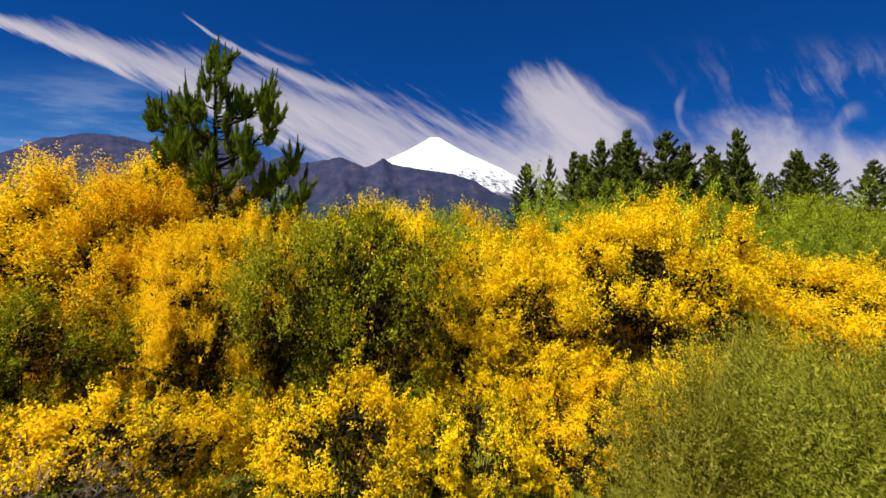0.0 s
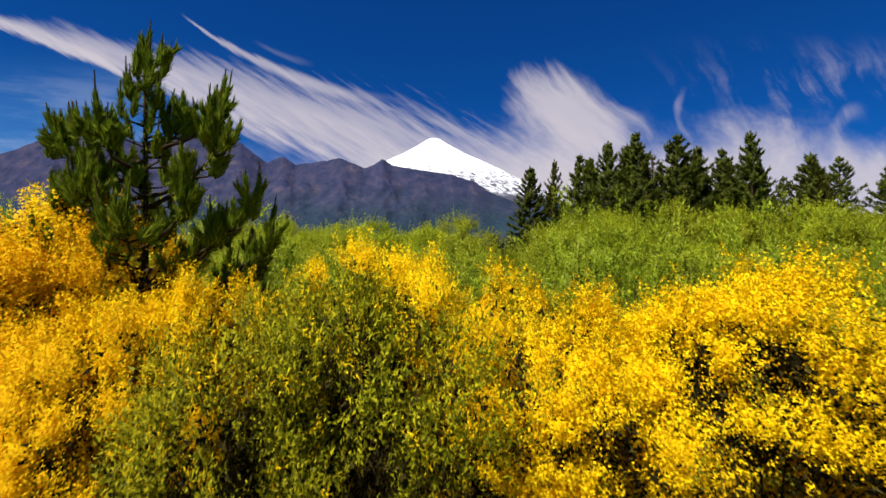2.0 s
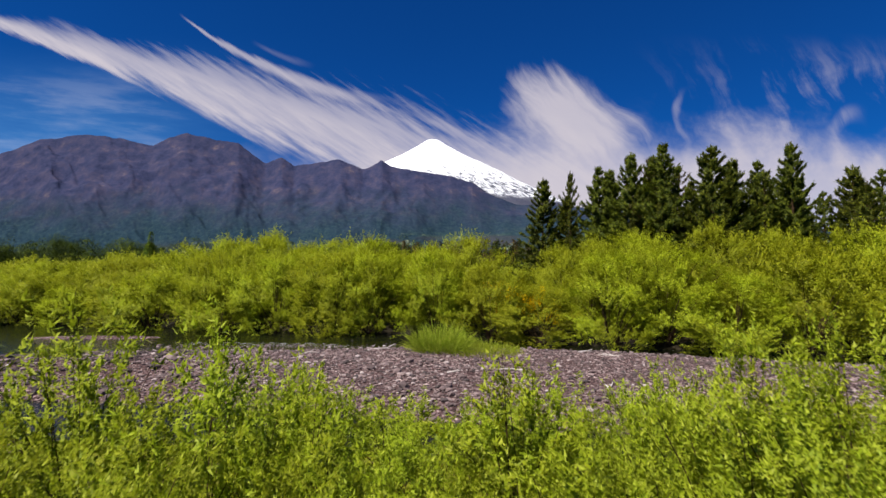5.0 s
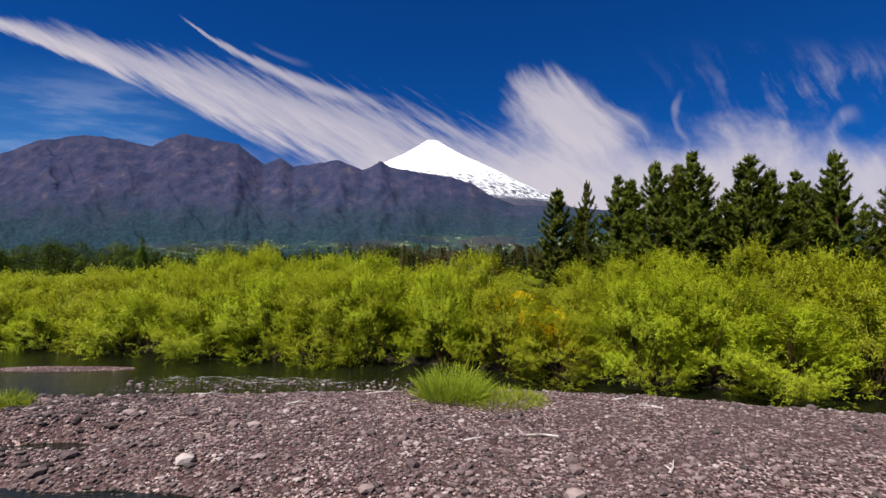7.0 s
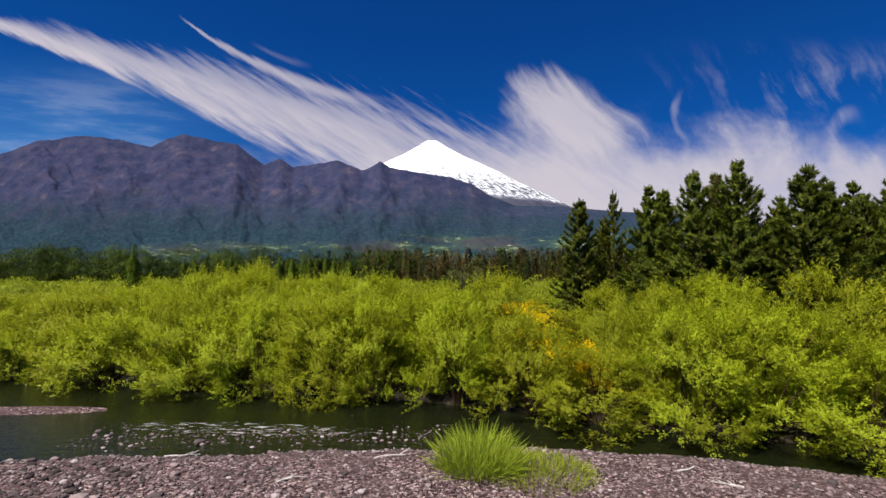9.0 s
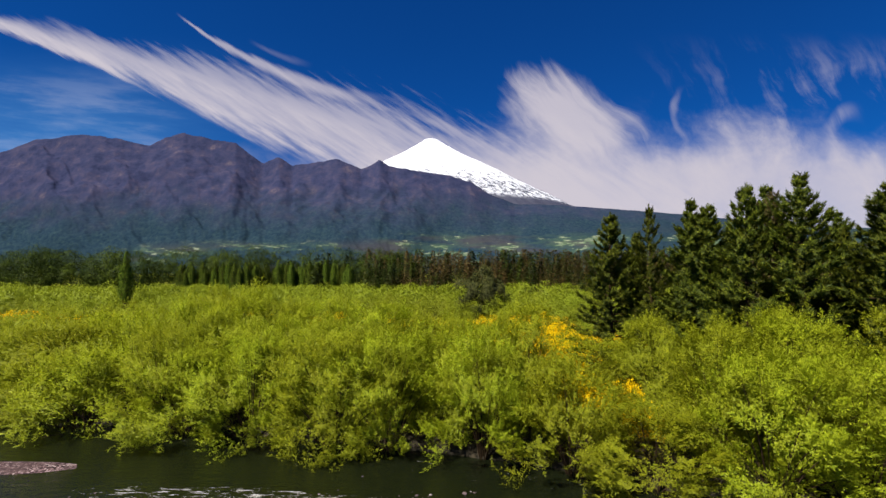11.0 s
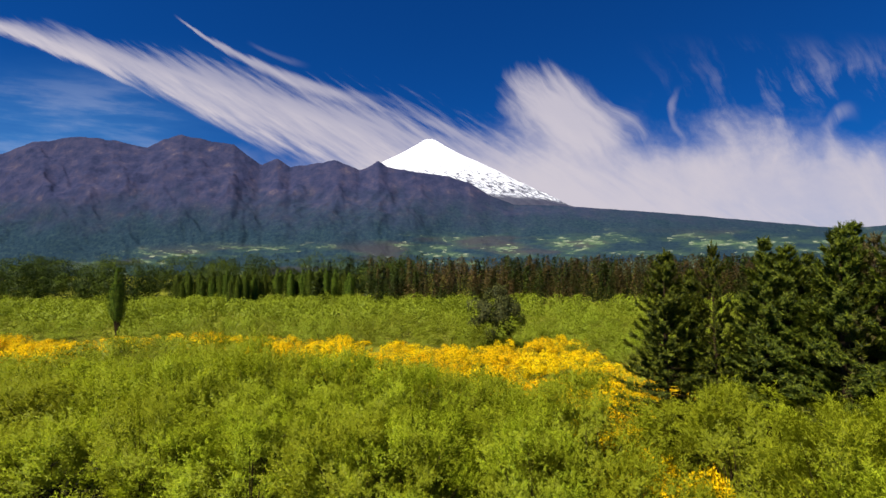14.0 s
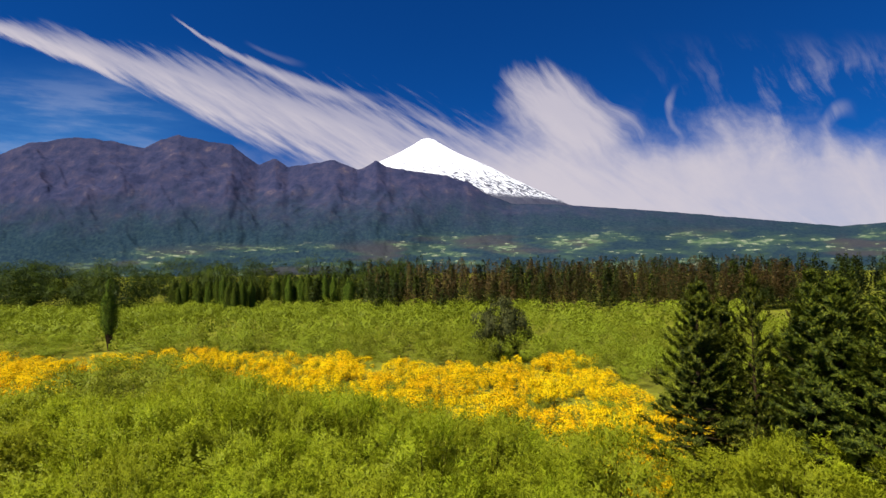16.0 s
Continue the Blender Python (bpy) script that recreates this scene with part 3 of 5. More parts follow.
def leaf_mesh(name, P, D, length, width, mat, rng, N=None, soft_=0.0):
    """A cloud of small pointed leaves: P where they grow, D their direction, N the side of the clump they cover (soft_: how much of its roundness they take on)."""
    n = len(P)
    D = unit(D)
    S = unit(np.cross(D, rng.normal(size=(n, 3)) if N is None else N + rng.normal(size=(n, 3)) * 0.28))
    L = (length * rng.uniform(0.6, 1.25, n))[:, None]
    W = (width * rng.uniform(0.6, 1.25, n))[:, None] / 2
    if N is not None:
        S = np.where((np.sum(np.cross(S, D) * N, 1) < 0)[:, None], -S, S)
    v = np.stack([P + S * W, P + D * L, P - S * W], 1)
    me = quads(name, v.reshape(-1, 3), np.arange(3 * n).reshape(n, 3))
    if N is not None and soft_ > 0:
        face = unit(np.cross(v[:, 1] - v[:, 0], v[:, 2] - v[:, 0]))
        smooth(me)
        me.normals_split_custom_set_from_vertices(unit(face * (1 - soft_) + unit(N) * soft_).repeat(3, 0).tolist())
    me.materials.append(mat)
    return me


def tube_mesh(name, paths, mat, sides=4):
    """Tapered stems; paths: (points k x 3, radius at start, radius at end)."""
    V, Q, o = [], [], 0
    an = np.arange(sides) * 2 * math.pi / sides
    for pts, r0, r1 in paths:
        pts = np.asarray(pts, float)
        k = len(pts)
        d = unit(np.gradient(pts, axis=0))
        s = unit(np.cross(d, [0.31, 0.87, 0.12]))
        t = np.cross(d, s)
        r = np.linspace(r0, r1, k)[:, None, None]
        V.append((pts[:, None] + r * (s[:, None] * np.cos(an)[None, :, None] + t[:, None] * np.sin(an)[None, :, None])).reshape(-1, 3))
        i = np.arange(k * sides).reshape(k, sides) + o
        j = np.roll(i, -1, 1)
        Q.append(np.stack([i[:-1], j[:-1], j[1:], i[1:]], -1).reshape(-1, 4))
        o += k * sides
    me = smooth(quads(name, np.concatenate(V), np.concatenate(Q)))
    me.materials.append(mat)
    return me


def piece(name, me, parent, label="", kind=""):
    ob = new(name, me)
    ob.parent = parent
    return tagged(ob, label, kind=kind)


def bush_frame(rng, H, W, boughs, shoots, slen, low=0.12, up=0.5, shell=0.55, start=0.25, lobes=0.25):
    """Boughs that fan out of the base to a lumpy dome, and shoots on them: (paths, shoot roots, shoot ways, shoot lengths)."""
    ph = rng.uniform(0, 6.28, 3)
    paths, R, D = [], [], []
    for _ in range(boughs):
        a = rng.uniform(0, 2 * math.pi)
        lob = 1 + lobes * (math.sin(2 * a + ph[0]) * 0.5 + math.sin(3 * a + ph[1]) * 0.5)
        zz = rng.uniform(0.0, 1.0) ** 0.85
        deep = shell + (1 - shell) * rng.uniform() ** 0.5
        rr_ = math.sqrt(max(0.02, 1 - zz ** 2.2)) * deep
        zz = zz * (0.35 + 0.65 * deep) * rng.uniform(0.92, 1.06)
        tip = np.array([rr_ * W / 2 * lob * math.cos(a), rr_ * W / 2 * lob * math.sin(a), H * (low + (1 - low) * zz) - slen * 0.3])
        root = np.array([math.cos(a), math.sin(a), 0]) * W * 0.07 * rng.uniform() - np.array([0, 0, 0.1])
        ctl = (root + tip) / 2 + np.array([-tip[0] * 0.22, -tip[1] * 0.22, H * 0.12]) + rng.normal(size=3) * 0.03 * W
        t = np.linspace(0, 1, 6)[:, None]
        path = (1 - t) ** 2 * root + 2 * t * (1 - t) * ctl + t * t * tip
        paths.append(path)
        ts = rng.uniform(start, 1.0, shoots) ** 0.7
        p = np.stack([np.interp(ts, t[:, 0], path[:, k]) for k in range(3)], 1)
        outw = unit(p * [1, 1, 0.35] + 1e-6)
        d = unit(outw * 0.55 + [0, 0, up] + rng.normal(size=(shoots, 3)) * 0.42)
        R.append(p)
        D.append(d)
    R, D = np.concatenate(R), np.concatenate(D)
    return paths, R, D, slen * rng.uniform(0.5, 1.15, len(R))


def leaves_on(rng, R, D, Ls, per, from_=0.1, jitter=0.02, lean=0.8, droop=0.0):
    n = len(R)
    t = rng.uniform(from_, 1.0, (n, per))
    P = R[:, None] + D[:, None] * (Ls[:, None] * t)[..., None]
    P = P + rng.normal(size=P.shape) * jitter
    P[..., 2] -= droop * (Ls[:, None] * t) ** 2
    Q = D[:, None] * lean + rng.normal(size=P.shape) * 0.7
    return P.reshape(-1, 3), Q.reshape(-1, 3)


def make_bush(name, seed, H, W, boughs, shoots, per, slen, leaf, leaf_mat, stem=0.02, bloom=None, label="", category="bush", group="", leaf_name="foliage", **kw):
    """A shrub or bushy tree: stems, foliage and, where bloom=(mat, share per shoot, size, from), blossoms."""
    rng = np.random.default_rng(seed)
    paths, R, D, Ls = bush_frame(rng, H, W, boughs, shoots, slen, **kw)
    root = tagged(new(name), label, category, group)
    stems = [(p, stem * rng.uniform(0.7, 1.2), stem * 0.3) for p in paths[: max(6, int(len(paths) * 0.4))]]
    piece("stem", tube_mesh("stem", stems, M_TWIG if stem < 0.03 else M_BARK, 3), root, kind="stuff")
    P, Q = leaves_on(rng, R, D, Ls, per, 0.05)
    piece(leaf_name, leaf_mesh(leaf_name, P, Q, leaf[0], leaf[1], leaf_mat, rng, unit(P - [0, 0, H * 0.45]) + [0, 0, 0.4], 0.4), root, kind="stuff")
    if bloom:
        mat, count, size, from_, share = bloom
        pick = rng.uniform(size=len(R)) < share
        P, Q = leaves_on(rng, R[pick], D[pick], Ls[pick], count, from_, 0.018, 0.5)
        piece("blossom", leaf_mesh("blossom", P, Q, size, size * 0.8, mat, rng), root, "bright yellow blossom", "stuff")
    return root


def puffs_on(rng, H, W, count, inner=0.2, lobes=0.3, floor=0.02, squat=0.42):
    """Centres of leaf clumps over a lumpy crown that reaches the ground, and the way each one faces."""
    ph = rng.uniform(0, 6.28, 3)
    C, F, O = [], [], []
    while len(C) < count:
        zz = rng.uniform(-0.75, 1.0)
        a = rng.uniform(0, 2 * math.pi)
        h = math.sqrt(1 - zz * zz * (1.0 if zz > 0 else 0.35))
        lob = 1 + lobes * (0.5 * math.sin(2 * a + ph[0]) + 0.35 * math.sin(3 * a + ph[1] + 2 * zz) + 0.35 * math.sin(5 * zz + ph[2] + a))
        k = rng.uniform(0.45, 0.7) if rng.uniform() < inner else rng.uniform(0.84, 1.0)
        c = np.array([math.cos(a) * h * W / 2 * k * lob, math.sin(a) * h * W / 2 * k * lob, H * squat + zz * H * (1 - squat) * k * (0.85 + 0.15 * lob)])
        if c[2] > H * floor:
            C.append(c)
            F.append((math.cos(a) * h, math.sin(a) * h, zz + 0.35))
            O.append(k > 0.8)
    return np.array(C), unit(np.array(F)), np.array(O)


def puff_leaves(rng, C, F, per, pr, out=0.75, up=0.7):
    """Leaves over the outer side of each clump: places, ways, facings."""
    n = len(C)
    d = unit(rng.normal(size=(n, per, 3)) + F[:, None] * out)
    r = pr * rng.uniform(0.65, 1.35, (n, 1, 1)) * rng.uniform(0.70, 1.07, (n, per, 1))
    P = C[:, None] + d * r
    D = unit(np.cross(d, rng.normal(size=d.shape))) + d * 0.35 + np.array([0, 0, up])
    return P.reshape(-1, 3), D.reshape(-1, 3), (d + F[:, None] * 0.6 + [0, 0, 0.40]).reshape(-1, 3)


def make_crown(name, seed, H, W, puffs, per, pr, leaf, leaf_mat, stem=0.03, bloom=None, label="", category="bush", group="", inner=0.2, sprig=0.15, stem_count=14, **kw):
    """A bushy plant: stems that fan up to its clumps, foliage and, where bloom=(mat, count per clump, size, share of clumps), blossom."""
    rng = np.random.default_rng(seed)
    C, F, outer = puffs_on(rng, H, W, puffs, inner, **kw)
    root = tagged(new(name), label, category, group)
    stems = []
    for c in C[:stem_count]:
        base = c * [0.06, 0.06, 0] - [0, 0, 0.15]
        ctl = (base + c) / 2 + [-c[0] * 0.25, -c[1] * 0.25, H * 0.08]
        t = np.linspace(0, 1, 6)[:, None]
        stems.append(((1 - t) ** 2 * base + 2 * t * (1 - t) * ctl + t * t * c, stem * rng.uniform(0.7, 1.2), stem * 0.3))
    piece("stem", tube_mesh("stem", stems, M_TWIG if stem < 0.03 else M_BARK, 3), root, kind="stuff")
    P, D, N = puff_leaves(rng, C, F, per, pr * (0.86 if bloom and bloom[3] > 0.7 else 1.0))
    k = rng.uniform(size=len(P)) < sprig
    P[k] += F.repeat(per, 0)[k] * pr * 0.35 + np.array([0, 0, 0.45 * pr]) * rng.uniform(size=(k.sum(), 1))
    D[k] = [0, 0, 1.0] + rng.normal(size=(k.sum(), 3)) * 0.5
    piece("foliage", leaf_mesh("foliage", P, D, leaf[0], leaf[1], leaf_mat, rng, N, 0.75), root, kind="stuff")
    if bloom:
        mat, count, size, share = bloom
        pick = (rng.uniform(size=len(C)) < share) & outer
        P, D, N = puff_leaves(rng, C[pick], F[pick], count, pr * 1.06, 0.9)
        k = rng.uniform(size=len(P)) < 0.2
        P[k] += np.array([0, 0, 0.6 * pr]) * rng.uniform(size=(k.sum(), 1)) + F[pick].repeat(count, 0)[k] * pr * 0.25
        piece("blossom", leaf_mesh("blossom", P, D, size, size * 0.85, mat, rng, N, 0.35), root, "bright yellow blossom", "stuff")
    return root


def make_spray_bush(name, seed, H, W, puffs, sprays, per, slen, leaf, leaf_mat, inside=(26, 0.10), green=None, label="", category="", group="", up=0.45, fat=0.03, stem=0.014, part_name="foliage", part_label="", loose=0.5, **kw):
    """A shrub of many flowering or leafy sprays that stand out of its clumps, over an inside of bare twigs coloured as
    dark as its shade.
    """
    rng = np.random.default_rng(seed)
    C, F, outer = puffs_on(rng, H, W, puffs, 0.0, **kw)
    root = tagged(new(name), label, category, group)
    stems = []
    for c in C[:26]:
        base = c * [0.06, 0.06, 0] - [0, 0, 0.15]
        ctl = (base + c) / 2 + [-c[0] * 0.25, -c[1] * 0.25, H * 0.08]
        t = np.linspace(0, 1, 6)[:, None]
        stems.append(((1 - t) ** 2 * base + 2 * t * (1 - t) * ctl + t * t * c, stem * rng.uniform(0.7, 1.2), stem * 0.3))
    piece("stem", tube_mesh("stem", stems, M_TWIG, 3), root, kind="stuff")
    # bare twigs inside, near-black: the shade of the hollow put into their colour
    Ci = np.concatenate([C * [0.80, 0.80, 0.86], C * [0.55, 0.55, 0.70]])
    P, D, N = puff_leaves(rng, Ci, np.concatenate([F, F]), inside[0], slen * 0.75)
    piece("twig", leaf_mesh("twig", P, D, inside[1], inside[1] * 0.55, M_INNER_SHADE, rng), root, kind="stuff")
    # sprays
    n = len(C)
    d = unit(F[:, None] * 0.75 + [0, 0, up] + rng.normal(size=(n, sprays, 3)) * loose)
    base = C[:, None] * [0.93, 0.93, 0.95] + rng.normal(size=(n, sprays, 3)) * slen * 0.28
    ln = slen * rng.uniform(0.55, 1.25, (n, sprays, 1)) * rng.uniform(0.75, 1.25, (n, 1, 1))
    t = rng.uniform(0.15, 1.0, (n, sprays, per))
    r = rng.normal(size=(n, sprays, per, 3))
    P = base[:, :, None] + d[:, :, None] * (ln * t)[..., None] + r * fat * (1.15 - 0.6 * t)[..., None]
    D = d[:, :, None] * 0.7 + rng.normal(size=P.shape) * 0.6
    N = unit(r + [0.25, -0.45, 0.5]) * 0.6 + F[:, None, None] * 0.6 + d[:, :, None] * 0.3
    P, D, N = P.reshape(-1, 3), D.reshape(-1, 3), N.reshape(-1, 3)
    if green:
        k = (rng.uniform(size=(n, 1, 1)) < 0.5) * rng.uniform(size=(n, sprays, 1)) + np.zeros((n, sprays, per)) > 1 - green[1]
        k = k.ravel()
        piece("green_shoot", leaf_mesh("green_shoot", P[k], D[k], leaf[0], leaf[1] * 0.7, green[0], rng, N[k], 0.3), root, green[2], "stuff")
        P, D, N = P[~k], D[~k], N[~k]
    piece(part_name, leaf_mesh(part_name, P, D, leaf[0], leaf[1], leaf_mat, rng, N, 0.4), root, part_label, "stuff")
    return root


def make_willow(seed, H, W, puffs, shoots, per, slen, leaf, leaf_mat, label, group, stem=0.05, stem_count=26):
    """A bushy willow: many stems from the ground, upright leafy shoots that fan out of every clump, gaps between the clumps."""
    rng = np.random.default_rng(seed)
    C, F, outer = puffs_on(rng, H, W, puffs, 0.16, 0.42, 0.03, 0.42)
    root = tagged(new("willow_tree"), label, "willow tree", group)
    stems = []
    for c in C[:stem_count]:
        base = c * [0.10, 0.10, 0] - [0, 0, 0.15]
        ctl = (base + c) / 2 + [-c[0] * 0.22, -c[1] * 0.22, H * 0.08]
        t = np.linspace(0, 1, 6)[:, None]
        stems.append(((1 - t) ** 2 * base + 2 * t * (1 - t) * ctl + t * t * c, stem * rng.uniform(0.6, 1.2), stem * 0.25))
    piece("stem", tube_mesh("stem", stems, M_BARK, 3), root, kind="stuff")
    n = len(C)
    big = rng.uniform(0.7, 1.35, (n, 1, 1))
    d = unit(F[:, None] * 0.62 + [0, 0, 0.55] + rng.normal(size=(n, shoots, 3)) * 0.40)
    base = C[:, None] - F[:, None] * slen * 0.45 * big + rng.normal(size=(n, shoots, 3)) * slen * 0.26 * big
    ln = slen * rng.uniform(0.55, 1.2, (n, shoots, 1)) * big
    t = rng.uniform(0.12, 1.0, (n, shoots, per)) ** 0.8
    r = unit(rng.normal(size=(n, shoots, per, 3)))
    P = base[:, :, None] + d[:, :, None] * (ln * t)[..., None] + r * (0.10 * slen * (1.1 - 0.7 * t))[..., None]
    D = d[:, :, None] * 0.75 + r * 0.75
    N = F[:, None, None] * 0.7 + r * 0.5 + [0, 0, 0.35]
    P, D, N = (np.broadcast_to(v, P.shape).reshape(-1, 3) for v in (P, D, N))
    piece("foliage", leaf_mesh("foliage", P, D, leaf[0], leaf[1], leaf_mat, rng, N, 0.62), root, kind="stuff")
    return root


def first(proto, x, y, turn=0.0, s=1.0, sz=None, z=None, tilt=0.0):
    """Place the plant itself."""
    if z is None:
        z = float(ground_z(x, y)) - 0.03
    proto.matrix_basis = pose(x, y, z, tilt, 0, turn) @ Matrix.Diagonal((s, s, sz or s, 1))


def place_all(protos, spots):
    """spots: (which, x, y, turn, scale, height scale). The first of each kind is the plant itself, the rest copies of it."""
    used, base = set(), {}
    for k, x, y, turn, s, sz in sorted(spots, key=lambda r: r[0]):
        z = float(ground_z(x, y)) - 0.03
        mtx = pose(x, y, z, 0, 0, turn) @ Matrix.Diagonal((s, s, sz, 1))
        if k in used:
            copy_thing(protos[k], mtx)
        else:
            used.add(k)
            base[k] = mtx
    for k, mtx in base.items():
        protos[k].matrix_basis = mtx
    for k, p in enumerate(protos):
        if k not in used:
            for o in (*p.children_recursive, p):
                bpy.data.objects.remove(o)


def conifer_arrays(rng, H, R0, whorls, per_whorl, twigs, needles, nl, first_z=0.06):
    """Trunk, boughs in whorls that sweep up towards the top, and flat sprays of needles along them."""
    zs = np.linspace(0, 1, 9)
    trunk = np.stack([0.006 * H * np.sin(zs * 3), 0.0045 * H * np.cos(zs * 2.3), H * zs - 0.2 * (zs == 0)], 1)
    paths, P, Q, NN = [], [], [], []
    for w in range(whorls):
        f = first_z + (0.965 - first_z) * (max(0.0, w + rng.uniform(-0.25, 0.25)) / (whorls - 1)) ** 0.94
        f = min(max(f, first_z), 0.97)
        a0 = rng.uniform(0, 6.28)
        for b in range(per_whorl if f < 0.9 else 4):
            a = a0 + b * 2 * math.pi / per_whorl + rng.uniform(-0.35, 0.35)
            ln = min(R0, 0.275 * H * (1 - f) ** 0.9) * (rng.uniform(0.5, 1.25) if rng.uniform() < 0.85 else rng.uniform(1.0, 1.45))
            o = np.array([math.cos(a), math.sin(a), 0])
            side = np.array([-o[1], o[0], 0])
            climb = (0.02 + 0.85 * f ** 2.0) * rng.uniform(0.6, 1.3)
            t = np.linspace(0, 1, 5)[:, None]
            path = np.array([0, 0, H * f]) + o * ln * t + np.array([0, 0, 1]) * ln * (climb * t + 0.30 * t ** 3 - 0.28 * (1 - f) * t * t) + side * ln * rng.uniform(-0.12, 0.12) * t * t
            paths.append((path, 0.005 * H * (1 - f) + 0.010, 0.005))
            n = max(4, int(twigs * (0.4 + 0.6 * min(1.0, ln / 2.0))))
            ts = rng.uniform(0.10, 1.0, n) ** 0.65
            p = np.stack([np.interp(ts, t[:, 0], path[:, k]) for k in range(3)], 1)
            fan = np.where(rng.uniform(size=(n, 1)) < 0.5, -1, 1) * rng.uniform(0.1, 0.95, (n, 1))
            d = unit(o * 0.75 + side * fan + np.array([0, 0, 1]) * (rng.uniform(0.0, 0.55, (n, 1)) + 0.5 * climb))
            L = (0.24 * ln * (1.15 - 0.7 * ts) + 0.10 + 0.05 * (1 - f)) * rng.uniform(0.6, 1.2, n)
            tt = rng.uniform(0, 1, (n, needles))
            pp = p[:, None] + d[:, None] * (L[:, None] * tt)[..., None] + rng.normal(size=(n, needles, 3)) * nl * 0.16
            P.append(pp.reshape(-1, 3))
            NN.append(np.tile(o * 0.55 + [0, 0, 0.55], (n * needles, 1)) + d.repeat(needles, 0) * 0.4)
            Q.append((d[:, None] + rng.normal(size=(n, needles, 3)) * 0.48 + [0, 0, 0.12]).reshape(-1, 3))
            tip = unit(o * 0.5 + np.array([0, 0, 1.0]))  # upright shoot at the end of the bough
            k = 16
            P.append(path[-1] + tip * (rng.uniform(-0.1, 0.26, k))[:, None] + rng.normal(size=(k, 3)) * 0.025)
            Q.append(tip + rng.normal(size=(k, 3)) * 0.35)
            NN.append(np.tile(o * 0.6 + [0, 0, 0.5], (k, 1)))
    k = 120
    z = rng.uniform(0.88, 1.005, k)
    P.append(np.stack([rng.normal(size=k) * 0.03, rng.normal(size=k) * 0.03, z * H], 1))
    Q.append(np.tile([0, 0, 1.0], (k, 1)) + rng.normal(size=(k, 3)) * 0.45)
    NN.append(rng.normal(size=(k, 3)) * 0.5 + [0, 0, 0.3])
    return trunk, paths, np.concatenate(P), np.concatenate(Q), np.concatenate(NN)


def make_pine(seed, H, R0, mat, whorls=26, per_whorl=5, twigs=12, needles=11, nl=0.32, nw=0.14, label="", group="", **kw):
    rng = np.random.default_rng(seed)
    trunk, paths, P, Q, N = conifer_arrays(rng, H, R0, whorls, per_whorl, twigs, needles, nl, **kw)
    root = tagged(new("pine_tree"), label, "pine tree", group)
    piece("trunk", tube_mesh("trunk", [(trunk, 0.017 * H, 0.01)], M_BARK, 8), root)
    piece("branch", tube_mesh("branch", paths, M_BARK, 3), root, kind="stuff")
    piece("foliage", leaf_mesh("foliage", P, Q, nl, nw, mat, rng, N, 0.45), root, kind="stuff")
    return root

# ---- near bank: flowering broom, green shrubs, young pine ----
BROOM_LABEL = "flowering broom bush covered in bright yellow blossom"
NEAR = "broom bushes on the near bank"
brooms = [make_spray_bush("broom_bush", 11 + i, 2.5, 2.2, 98, (38, 38, 38, 24)[i], (42, 42, 42, 22)[i], 0.26, (0.021, 0.017) if i < 3 else (0.034, 0.028), M_BLOOM, (34, 0.07), (M_BROOM, 0.16, "olive-green leafy shoot"), BROOM_LABEL, "broom bush", NEAR, part_name="blossom", part_label="bright yellow blossom", lobes=0.45) for i in range(4)]
place_all(brooms, [(k if y < 7.5 else 3, x, y, 67 * n, s, h) for n, (k, x, y, s, h) in enumerate((
    (0, -4.3, 6.1, 1.4, 1.26), (1, -6.1, 6.0, 1.2, 1.14), (2, -3.45, 5.75, 1.0, 1.14), (1, -2.3, 5.75, 0.8, 0.98), (2, -0.8, 7.35, 1.05, 1.09), (0, -1.85, 7.3, 0.75, 0.95), (1, 0.2, 7.9, 0.8, 0.88),
    (0, 0.62, 5.7, 0.95, 1.03), (1, 2.3, 5.6, 1.05, 1.05), (2, 3.9, 5.2, 1.0, 0.76), (0, -2.5, 5.0, 0.68, 0.9), (1, 1.35, 7.3, 1.1, 0.76), (2, 2.9, 7.5, 0.8, 0.72), (0, -2.6, 7.7, 1.0, 0.8),
    (1, -4.6, 7.9, 1.0, 0.85), (2, 5.6, 6.0, 1.0, 0.66), (2, -7.6, 6.6, 1.2, 1.05), (1, 4.4, 7.4, 0.9, 0.68)))])
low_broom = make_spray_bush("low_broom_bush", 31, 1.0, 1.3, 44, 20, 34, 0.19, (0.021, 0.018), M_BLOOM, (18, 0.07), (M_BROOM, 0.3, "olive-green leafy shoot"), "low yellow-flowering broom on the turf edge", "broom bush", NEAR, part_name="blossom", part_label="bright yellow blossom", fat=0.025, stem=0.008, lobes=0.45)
place_all([low_broom], [(0, -2.35, 3.7, 0, 1.0, 0.86), (0, -0.8, 3.9, 80, 0.9, 1.0), (0, 0.28, 4.05, 160, 0.76, 0.92), (0, -3.6, 3.9, 20, 0.85, 0.72), (0, 1.05, 4.4, 250, 0.8, 0.8), (0, 1.7, 4.6, 300, 0.8, 0.85), (0, 2.3, 4.75, 30, 1.0, 1.05), (0, 3.1, 4.6, 100, 1.1, 1.05), (0, 3.9, 4.3, 210, 1.0, 0.95)])
green = make_spray_bush("green_shrub", 41, 2.45, 2.3, 76, 20, 26, 0.33, (0.042, 0.020), M_DARK, (40, 0.07), (M_BLOOM, 0.15, "few yellow flowers"), "dark green broom shrub with few open flowers", "shrub", up=0.2, fat=0.035, lobes=0.65)
place_all([green], [(0, -1.32, 5.08, 0, 0.68, 0.98), (0, -0.75, 5.2, 70, 0.76, 1.06), (0, -3.75, 4.4, 130, 0.65, 0.66)])
